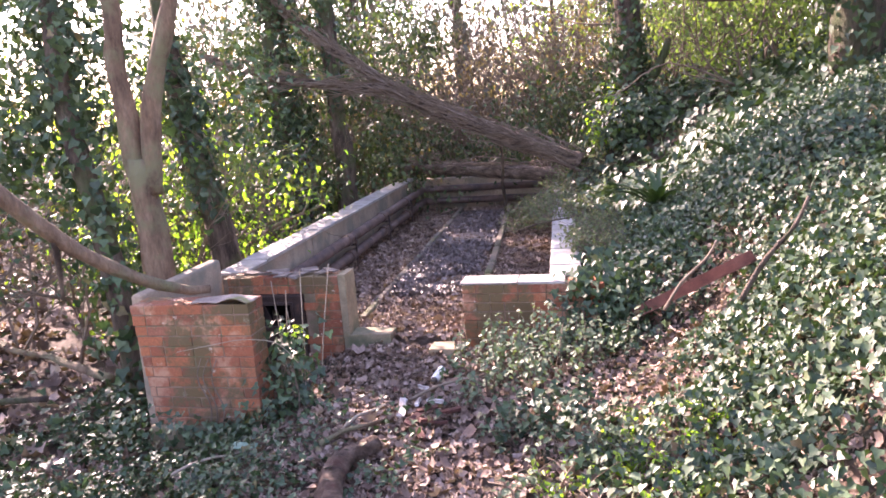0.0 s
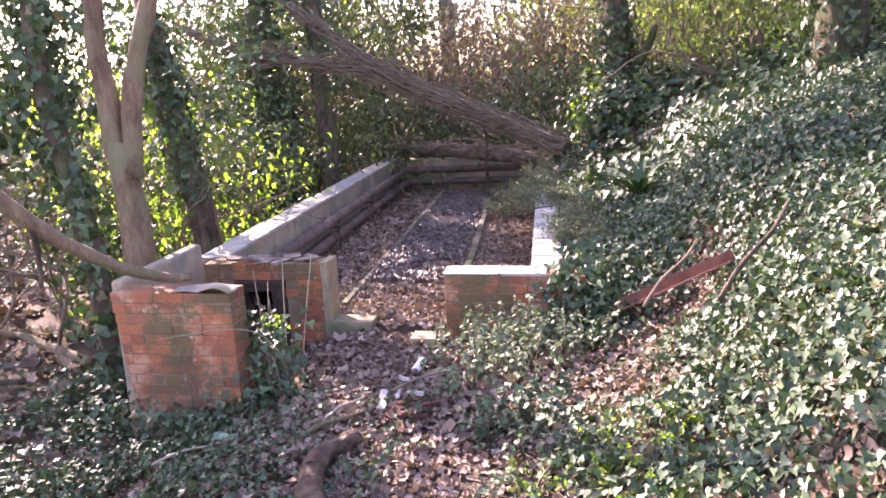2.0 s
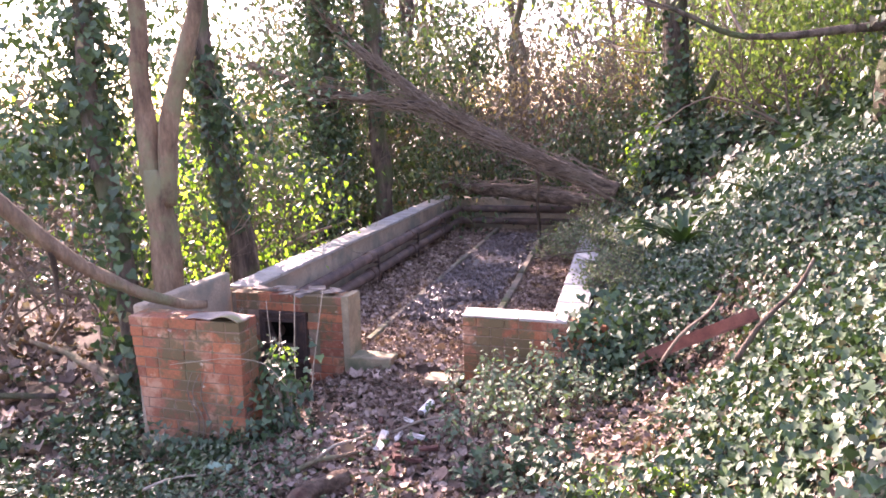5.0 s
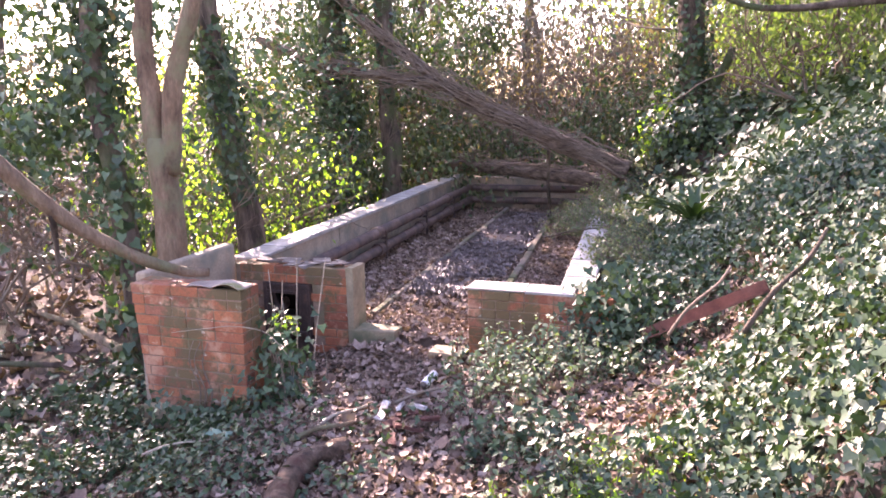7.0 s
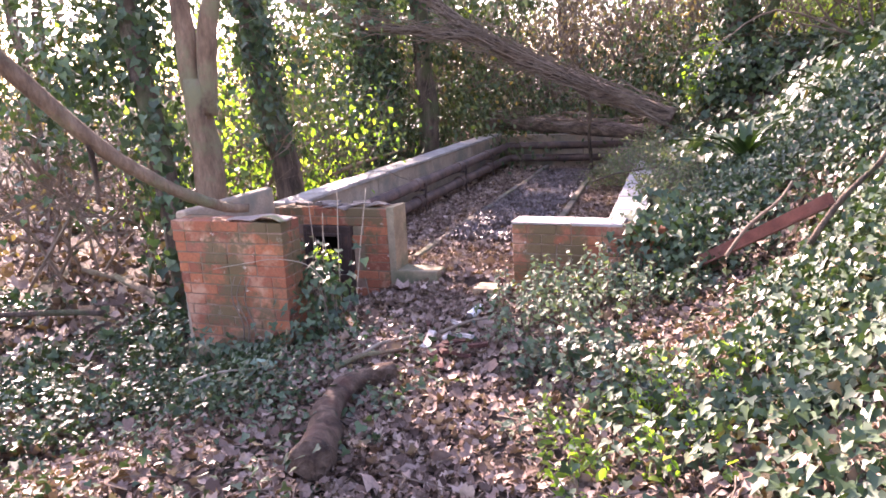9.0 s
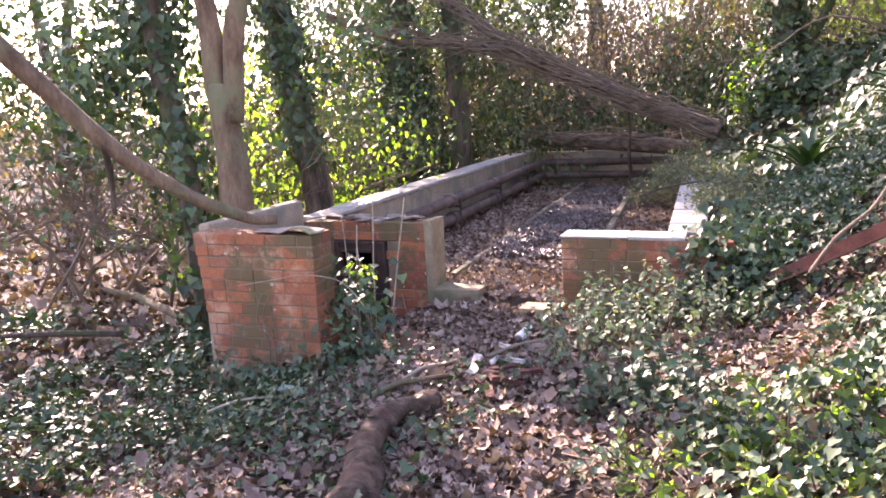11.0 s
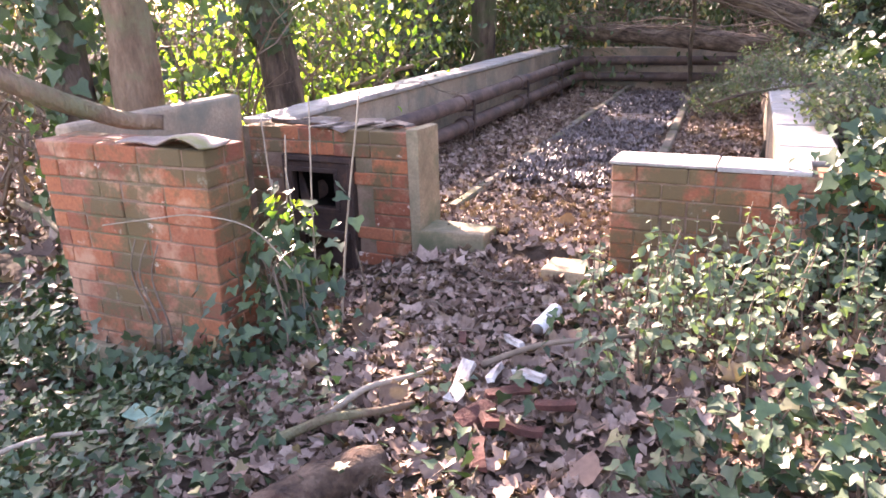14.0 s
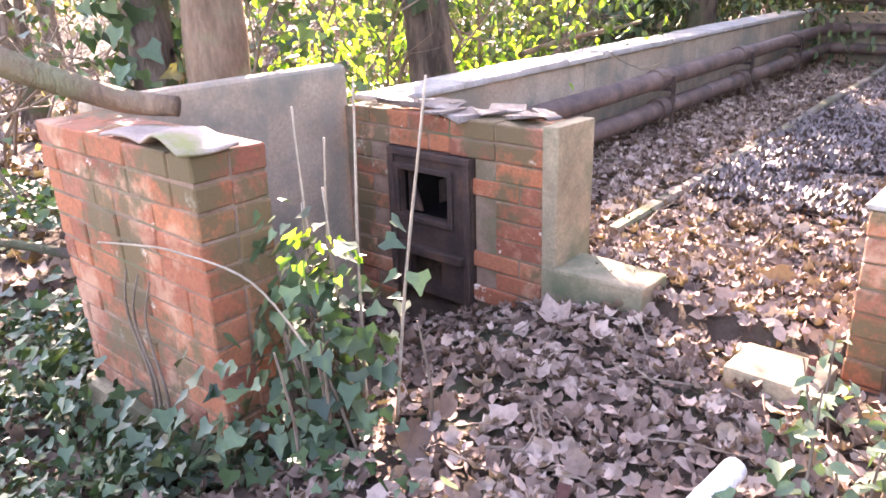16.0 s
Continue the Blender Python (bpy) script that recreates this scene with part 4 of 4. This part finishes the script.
pos, nor = scatter(14000, -0.95, 0.35, 5.9, 11.4, lambda x, y: 0.9 if abs(x + 0.2 + 0.04 * (y - 5)) < 0.42 and patch(x, y, 1.2, 3) > -0.4 else 0, (0.012, 0.03))
solo_leaves("wet_leaves", "soaked dark leaves lying in the puddle", pos, nor, 0.06, MAPLE_SHAPE, WET, 0.14, seed=4)


def ivy_keep(x, y):
    if not clear(x, y) or inside(x, y):
        return 0
    if 4.5 < y < 7.6 and x < 1.4:
        return 0
    if x > 0.5 and not (y > 4.5 and x < 1.2):
        low = min(max((x - 2.05) / 0.6, 0), 1) if y < 4.3 else 1.0
        d = 0.03 + 0.69 * low + 0.5 * patch(x, y, 1.3) + 0.5 * patch(x, y, 3.1, 7)
        return d * min(max((x - 0.75 - 0.25 * max(0.0, 3.0 - y)) / 0.5, 0), 1)
    if y < 3.35 and x < 0.1:
        return max(0.0, (0.34 + 1.25 * patch(x, y, 2.2, 2)) * min(1, (0.1 - x) / 0.8))
    if x < -1.8:
        return max(0, 0.35 + 1.2 * patch(x, y, 0.8, 4))
    return 0.1


pos, nor = scatter(150000, 0.4, 5.2, 0.9, 8.8, ivy_keep, (0.0, 0.17))
up = [n.lerp(Vector((-0.25, -0.5, 0.7)), 0.4) for n in nor]
solo_leaves("ivy_bank", "glossy dark green ivy carpeting the bank", pos, up, 0.041, IVY_SHAPE, IVY, 0.65, (-.4, -.5, -.6), 5, "ivy")
pos, nor = scatter(16000, 1.0, 9.0, 7, 17, ivy_keep, (0.02, 0.25))
solo_leaves("ivy_bank", "dark green ivy on the far bank", pos, nor, 0.11, IVY_SHAPE, IVY, 0.5, (-.4, -.5, -.6), 6, "ivy")
pos, nor = scatter(30000, -3.0, 0.3, 0.6, 3.5, ivy_keep, (0.02, 0.16))
solo_leaves("ground_ivy", "dark green ivy trailing over the ground", pos, nor, 0.034, IVY_SHAPE, IVY, 0.65, None, 7, "ivy")
pos, nor = scatter(26000, -7.5, -1.9, 2.5, 10, ivy_keep, (0.03, 0.2))
solo_leaves("ground_ivy", "ivy patches on the woodland floor", pos, nor, 0.06, IVY_SHAPE, IVY, 0.55, None, 8, "ivy")

pos, nor = scatter(9000, -4.5, 5.5, -4.5, 0.9, lambda x, y: 0.9, (0.0, 0.03))
solo_leaves("leaf_litter", "brown dead leaves on the woodland floor", pos, nor, 0.07, MAPLE_SHAPE, DEAD, 0.45, seed=24)
pos, nor = scatter(16000, -4.5, 5.5, -4.5, 0.9, lambda x, y: 0.25 + 1.1 * patch(x, y, 0.9, 6), (0.03, 0.12))
solo_leaves("ground_ivy", "scattered ivy on the woodland floor", pos, nor, 0.055, IVY_SHAPE, IVY, 0.55, None, 25, "ivy")

# ivy round the pier's foot and over its side
rng = np.random.default_rng(40)
c_ = [(-1.55, 3.2, -.08), (-1.3, 3.18, -.05), (-1.1, 3.17, -.08), (-.9, 3.15, -.05), (-.68, 3.25, .1), (-.62, 3.45, .2), (-.66, 3.5, .35), (-1.72, 3.2, .0), (-0.58, 3.3, .02)]
pos, nor = clump(c_, 480, (0.1, 0.07, 0.09), rng)
nor[:, 1] -= 0.8
solo_leaves("pier_ivy", "dark green ivy climbing round the pier foot", pos, nor, 0.05, IVY_SHAPE, IVY, 0.35, DOWN, 9, "ivy")
bush = thing("ivy_bush", "ivy bush with dead stalks beside the brick pier", "bush", at=(-0.62, 3.55, 0.0))
pos, nor = clump([(-.62, 3.5, .15), (-.6, 3.55, .35), (-.58, 3.5, .5), (-.6, 3.6, .25), (-.52, 3.45, .1)], 230, (0.085, 0.08, 0.12), rng)
nor[:, 1] -= 0.6
part("foliage", leaves("m", pos, nor, 0.05, IVY_SHAPE, IVY, 0.4, DOWN, seed=10), IVY, bush)
pos, nor = clump([(-.55, 3.5, .56), (-.48, 3.5, .53), (-.6, 3.52, .6)], 16, (0.06, 0.06, 0.035), rng)
part("young_foliage", leaves("m", pos, nor, 0.036, IVY_SHAPE, IVY_BRIGHT, 0.4, None, seed=11), IVY_BRIGHT, bush, "sunlit yellow-green young leaves")
rnd = random.Random(6)
for x, y, h, lean in ((-.7, 3.6, .92, -.03), (-.66, 3.62, .85, .02), (-.55, 3.62, 1.0, .03), (-.48, 3.66, 1.02, .16), (-.62, 3.6, .72, -.02), (-.68, 3.56, .68, .0)):
    b = Build()
    b.tube(bent([(x, y, 0), (x + lean * .4 + rnd.gauss(0, .01), y, h * .5), (x + lean, y, h)], 4, 0.008, x * 50), taper(.006, .003, 9), 6)
    part("stalk", b.mesh("m", True), PALE_TWIG, bush, "dry pale stalk")
b = Build()
for i in range(26):
    x, y = rnd.gauss(-.6, .07), rnd.gauss(3.52, .06)
    b.tube(bent([(x, y, 0), (x + rnd.gauss(0, .04), y - .03, .2), (x + rnd.gauss(0, .06), y - .05, .4)], 3, .01, i), taper(.006, .003, 7), 4)
tagged(part("dead_vine", b.mesh("m"), TWIG, bush, "tangle of brown dead vines"), kind="stuff")
b = Build()
b.tube(bent([(-1.35, 3.305, .5), (-1.05, 3.29, .56), (-.82, 3.27, .6), (-.62, 3.34, .55), (-.5, 3.4, .38)], 6, .004, 3), [.003] * 25, 6)
solo("ivy_vine", b.mesh("m", True), PALE_TWIG, "thin pale vine bowed across the brick pier", "vine")
b = Build()
for x0 in (-1.2, -1.1, -1.15):
    b.tube(bent([(x0, 3.3, -.1), (x0 + .05, 3.29, .1), (x0 - .02, 3.295, .3), (x0 + .03, 3.3, .45)], 5, .02, x0 * 31), taper(.006, .003, 16), 5)
solo("ivy_vine", b.mesh("m", True), TWIG, "dead ivy stems clinging to the brick pier", "vine")

# nettles and leafy clumps by the low wall
def herb(label, x, y, stems, height, spread, mat, size, seed):
    rnd = random.Random(seed)
    z0 = ground_z(x, y) - 0.02
    owner = thing("nettle_clump", label, "nettles", "leafy clumps", at=(x, y, z0))
    b, pos, nor = Build(), [], []
    for _ in range(stems):
        a = Vector((x + rnd.gauss(0, spread), y + rnd.gauss(0, spread), z0))
        h = height * rnd.uniform(.5, 1.05)
        top = a + Vector((rnd.gauss(0, .06), rnd.gauss(-.03, .06), h))
        b.tube([a, a.lerp(top, .5) + Vector((rnd.gauss(0, .015), 0, 0)), top], [.004, .0035, .002], 4)
        k = int(5 + h * 14)
        for i in range(k):
            t = .25 + .75 * i / k
            w = i * 1.57 + rnd.uniform(0, .8)
            off = Vector((math.cos(w), math.sin(w), .1)) * (size * .6 * (1.1 - .5 * t))
            pos.append(tuple(a.lerp(top, t) + off))
            nor.append((math.cos(w) * .4, math.sin(w) * .4 - .2, .85))
    tagged(part("stalk_mass", b.mesh("m"), TWIG, owner), kind="stuff")
    part("foliage", leaves("m", pos, nor, size, OVAL_SHAPE if mat is not IVY else IVY_SHAPE, mat, .3, seed=seed), mat, owner)


for i, (x, y, s, h, sp) in enumerate(((0.75, 4.2, 26, .42, .13), (1.05, 4.15, 26, .45, .14), (0.85, 3.8, 26, .38, .15), (1.3, 4.2, 22, .45, .14), (0.72, 3.5, 14, .3, .1), (1.15, 3.75, 22, .36, .14), (1.55, 4.2, 18, .4, .15))):
    herb("grey-green nettles growing by the low brick wall", x, y, s, h, sp, NETTLE, .046, 60 + i)
for i, (x, y, s, h, sp) in enumerate(((1.2, 3.05, 34, .26, .14), (1.0, 2.95, 16, .2, .1), (1.4, 2.95, 24, .24, .14))):
    herb("low clump of glossy ivy at the path edge", x, y, s, h, sp, IVY, .043, 80 + i)
for i, (x, y, s, h, sp) in enumerate(((1.6, 2.55, 20, .2, .16), (1.35, 2.4, 18, .16, .14), (1.8, 2.3, 16, .18, .15), (1.1, 2.2, 10, .12, .12), (-.2, 2.9, 5, .1, .05), (.35, 2.55, 6, .12, .07), (-.45, 2.3, 8, .14, .1), (.55, 2.75, 5, .1, .05))):
    herb("small bright green seedlings among dead leaves", x, y, s, h, sp, NETTLE, .042, 90 + i)
# first six take the brighter leaf: the sun patch put into their colour
for i, (x, y, s, h, sp) in enumerate(((1.75, 2.2, 26, .16, .17), (1.35, 2.15, 22, .13, .15), (2.1, 2.5, 24, .16, .16), (1.5, 1.75, 22, .13, .16), (2.0, 1.9, 22, .15, .17), (1.7, 2.75, 18, .14, .12), (-2.1, 3.3, 14, .14, .14), (-.15, 2.0, 12, .1, .14), (-.6, 1.8, 12, .1, .14))):
    herb("low sunlit yellow-green seedlings on the woodland floor", x, y, s, h, sp, IVY_BRIGHT if i < 6 else NETTLE, .04, 130 + i)
herb("tall pale green weed in front of the brick wall", 1.45, 3.95, 5, .45, .05, NETTLE, .042, 120)

# hart's-tongue fern
def fern(x, y, fronds, length, seed):
    rnd = random.Random(seed)
    z0 = ground_z(x, y) + 0.02
    owner = thing("fern", "clump of strap-leaved green fern on the bank", "fern", "ferns on the bank", at=(x, y, z0))
    for i in range(fronds):
        w = 2 * math.pi * i / fronds + rnd.uniform(-.2, .2)
        ln = length * rnd.uniform(.7, 1.1)
        steep = rnd.uniform(.85, 1.4)
        b = Build()
        k = 9
        for j in range(k + 1):
            t = j / k
            r = ln * (t * math.cos(steep) + .25 * t * t)
            z = ln * (math.sin(steep) * t - .42 * t * t)
            wd = .022 * ln / .5 * math.sin(math.pi * min(.08 + t * .92, 1)) ** .6 * (1 + .12 * math.sin(j * 2.2))
            c = Vector((x + math.cos(w) * r, y + math.sin(w) * r, z0 + z))
            s_ = Vector((-math.sin(w), math.cos(w), 0)) * wd
            b.v += [tuple(c - s_ + Vector((0, 0, .012))), tuple(c), tuple(c + s_ + Vector((0, 0, .012)))]
        for j in range(k):
            q = j * 3
            b.f += [(q, q + 1, q + 4, q + 3), (q + 1, q + 2, q + 5, q + 4)]
        part("frond", b.mesh("m", True), FERN, owner)


fern(2.1, 6.9, 26, .75, 4)
fern(2.75, 6.3, 12, .5, 5)
fern(1.75, 6.6, 8, .4, 6)

# weeds over the buried side of the greenhouse
rng = np.random.default_rng(50)
b = Build()
rnd = random.Random(51)
pos, nor = [], []
for i in range(900):
    y = rnd.uniform(5.6, 11.6)
    edge = (1.36 if y < 7.4 else 0.8) - (.55 if y > 9 else 0)
    x = rnd.uniform(edge, 1.75)
    z = max(ground_z(x, y), .58 if x > .8 else .2)
    h = rnd.uniform(.06, .26)
    top = Vector((x + rnd.gauss(-.12, .1), y + rnd.gauss(-.05, .1), z + h))
    a = Vector((x, y, z - .03))
    b.tube([a, a.lerp(top, .5) + Vector((.02, 0, .03)), top], [.004, .003, .002], 3, cap=False)
    for j in range(15):
        t = rnd.uniform(.2, 1)
        pos.append(tuple(a.lerp(top, t) + Vector((rnd.gauss(0, .035), rnd.gauss(0, .035), rnd.gauss(0, .02)))))
        nor.append((rnd.gauss(-.2, .3), rnd.gauss(-.4, .3), .7))
weeds = thing("weeds", "fine grey-green weeds spilling over the greenhouse wall", "weeds", kind="stuff", at=(1.3, 7, .5))
tagged(part("stalk_mass", b.mesh("m"), TWIG, weeds), kind="stuff")
part("foliage", leaves("m", pos, nor, .036, OVAL_SHAPE, GRASSY, .5, seed=52), GRASSY, weeds)

# ---- woods behind ----
rng = np.random.default_rng(70)


def thicket(label, spots, height, mat_leaf, leaf_count, leaf_size, seed, spread, n_twigs=5, leaf_shape=OVAL_SHAPE, thick=.022):
    rnd = random.Random(seed)
    for k, (x, y) in enumerate(spots):
        z = ground_z(x, y)
        h = height * rnd.uniform(.75, 1.2)
        owner = thing("shrub", label, "shrub", "woodland thicket", at=(x, y, z))
        b = Build()
        for _ in range(n_twigs):
            twigs(b, (x + rnd.gauss(0, .3), y + rnd.gauss(0, .3), z - .05), (rnd.gauss(0, .35), rnd.gauss(0, .35), 1), h * .5, thick, 4, rnd, .55, .08)
        tagged(part("branchwork", b.mesh("m"), TWIG, owner), kind="stuff")
        if leaf_count:
            cs = [(x + rnd.gauss(0, spread), y + rnd.gauss(0, spread), z + h * rnd.uniform(.08, .95)) for _ in range(9)]
            pos, nor = clump(cs, leaf_count, (.38, .38, .32), rng)
            part("foliage", leaves("m", pos, nor, leaf_size, leaf_shape, mat_leaf, .6, DOWN, seed=seed + k), mat_leaf, owner)


thicket("brown leafless thicket behind the greenhouse", [(-1.6, 14.2), (-.4, 14.0), (.8, 14.4), (1.9, 13.6), (-2.6, 13.4), (0.2, 15.5), (-1.2, 16), (2.6, 15), (-3.6, 15), (1.3, 16.5)], 3.4, AUTUMN, 260, .09, 1, .9, 8)
thicket("dull green undergrowth behind the fallen trunk", [(-1.5, 13.0), (-.3, 12.9), (.7, 12.7), (-2.6, 12.2), (-3.3, 11.0), (-3.9, 9.6), (1.6, 12.3), (-3.0, 7.8), (-4.2, 8.4), (-3.6, 12.4), (-4.6, 10.6), (-5.2, 9.4)], 1.5, SHRUB, 1300, .085, 40, .55, 2)
# yellow-green leaf colour with the back light partly put into it
thicket("sunlit yellow-green leafy shrub in the woods", [(-3.3, 6.6), (-3.2, 7.5)], 3.3, IVY_BRIGHT, 1300, .072, 80, .45, 3)
thicket("dark ivy-covered shrub in the woods", [(-3.9, 5.5), (-5.1, 5.7), (-3.3, 9.0)], 3.0, IVY, 1000, .075, 86, .5, 3, IVY_SHAPE)
thicket("dark leafy evergreen in the woods", [(-3.8, 11.6), (-2.7, 12.6), (-4.8, 11.8), (-2.7, 14.6)], 4.2, SHRUB, 2300, .11, 60, .6, 4)
thicket("bare grey-brown thicket in the woods", [(-5.0, 4.4), (-5.8, 5.6), (-6.6, 4.2), (-6.4, 7.0), (-5.4, 3.2), (-6.4, 2.4)], 3.0, AUTUMN, 40, .07, 120, .8, 4)
thicket("light green leafy shrub at the top of the bank", [(3.4, 9.4), (4.0, 10.4), (3.2, 11.4), (4.8, 9.2), (3.0, 12.8), (5.4, 10.8), (4.2, 12.4), (5.6, 8.0)], 3.0, LIGHT, 2400, .075, 160, .7, 4)
thicket("dark evergreen scrub above the bank", [(5.2, 5.2), (5.8, 6.6), (6.0, 3.6)], 2.4, SHRUB, 1200, .09, 200, .7, 4)

rnd = random.Random(90)
for i in range(46):
    side = i % 3
    if side == 0:
        x, y = rnd.uniform(-7, 4), rnd.uniform(16, 26)
    elif side == 1:
        x, y = rnd.uniform(-18, -9), rnd.uniform(2, 18)
        if i % 2:
            continue
    else:
        x, y = rnd.uniform(3.5, 12), rnd.uniform(12, 24)
    z = ground_z(x, y)
    h = rnd.uniform(7, 11)
    owner = thing("tree", "bare distant woodland tree", "tree", "distant trees", at=(x, y, z))
    b = Build()
    ln = limb(b, [(x, y, z - .2), (x + rnd.gauss(0, .2), y, z + h * .35), (x + rnd.gauss(0, .5), y, z + h * .7), (x + rnd.gauss(0, .8), y, z + h)], rnd.uniform(.1, .22), .04, 7, .1, i)
    part("trunk", b.mesh("m", True), BARK, owner)
    b = Build()
    for _ in range(9):
        p = ln[rnd.randint(4, len(ln) - 1)]
        twigs(b, p, (rnd.gauss(0, 1), rnd.gauss(0, 1), .5), 2.2, .026, 3, rnd, .5, .1)
    tagged(part("branchwork", b.mesh("m"), TWIG, owner), kind="stuff")
    if side == 0 or side == 2 and i % 2:
        cs = [tuple(ln[rnd.randint(3, len(ln) - 1)] + Vector((rnd.gauss(0, 1.1), rnd.gauss(0, 1.1), rnd.gauss(0, .8)))) for _ in range(9)]
        pos, nor = clump(cs, 420, (.6, .6, .5), rng)
        m_ = (AUTUMN, SHRUB, IVY_BRIGHT)[rnd.randint(0, 2)]
        part("foliage", leaves("m", pos, nor, .14, OVAL_SHAPE, m_, .6, DOWN, seed=300 + i), m_, owner)

# the depth of the wood: brushwood and leaves too far off to tell apart
rnd = random.Random(131)
for label, x0, x1, y0, y1, count, hi, thick, leafy, size, mats in (
        ("dense grey-brown brushwood behind the greenhouse", -6, 3.2, 14.2, 21, 140, 5.4, .016, 60, .12, (DULL, DULL)),
        ("bare twiggy brushwood deep in the wood", -13, -5, 10.5, 18, 70, 4.6, .02, 12, .11, (DULL, SHRUB)),
        ("dense brushwood in the wood", -15, -6, 4, 17, 70, 2.8, .02, 10, .11, (DULL, AUTUMN)),
        ("brushwood above the bank", 3.2, 9, 12, 20, 70, 5.0, .016, 60, .11, (LIGHT, DULL)),
        ("leafy far woodland behind the clearing", -26, 14, 25, 42, 90, 11.0, .07, 240, .28, (DULL, SHRUB)),
        ("leafy far woodland beyond the thicket", -38, -20, 6, 26, 60, 9.0, .06, 120, .26, (SHRUB, AUTUMN))):
    b = Build()
    pos, nor = [], []
    wide = .7 if hi < 9 else 1.6
    for i in range(count):
        x, y = rnd.uniform(x0, x1), rnd.uniform(y0, y1)
        z = ground_z(x, y)
        h = rnd.uniform(.5, 1) * hi
        twigs(b, (x, y, z), (rnd.gauss(0, .5), rnd.gauss(0, .4), 1), h * .5, thick, 4, rnd, .8, .02)
        for _ in range(leafy):
            pos.append((x + rnd.gauss(0, wide), y + rnd.gauss(0, wide), z + rnd.uniform(0, 1) ** 1.2 * h))
            nor.append((rnd.gauss(0, 1), -.6, .6))
    wood = thing("brushwood", label, "brushwood", kind="stuff", at=((x0 + x1) / 2, y0, 0))
    tagged(part("branchwork", b.mesh("m"), TWIG, wood), kind="stuff")
    for j, m_ in enumerate(mats):
        part("foliage", leaves("m", pos[j::2], nor[j::2], size, OVAL_SHAPE, m_, .6, DOWN, seed=400 + j), m_, wood)

# ivy hanging over the end of the low brick wall
rng = np.random.default_rng(150)
pos, nor = clump([(1.35, 4.56, .5), (1.5, 4.55, .35), (1.4, 4.6, .64), (1.58, 4.5, .55), (1.3, 4.53, .25), (1.66, 4.45, .4), (1.55, 4.75, .68)], 420, (.09, .05, .1), rng)
nor[:, 1] -= .9
solo_leaves("wall_ivy", "dark green ivy hanging over the low brick wall", pos, nor, .055, IVY_SHAPE, IVY, .35, DOWN, 151, "ivy")
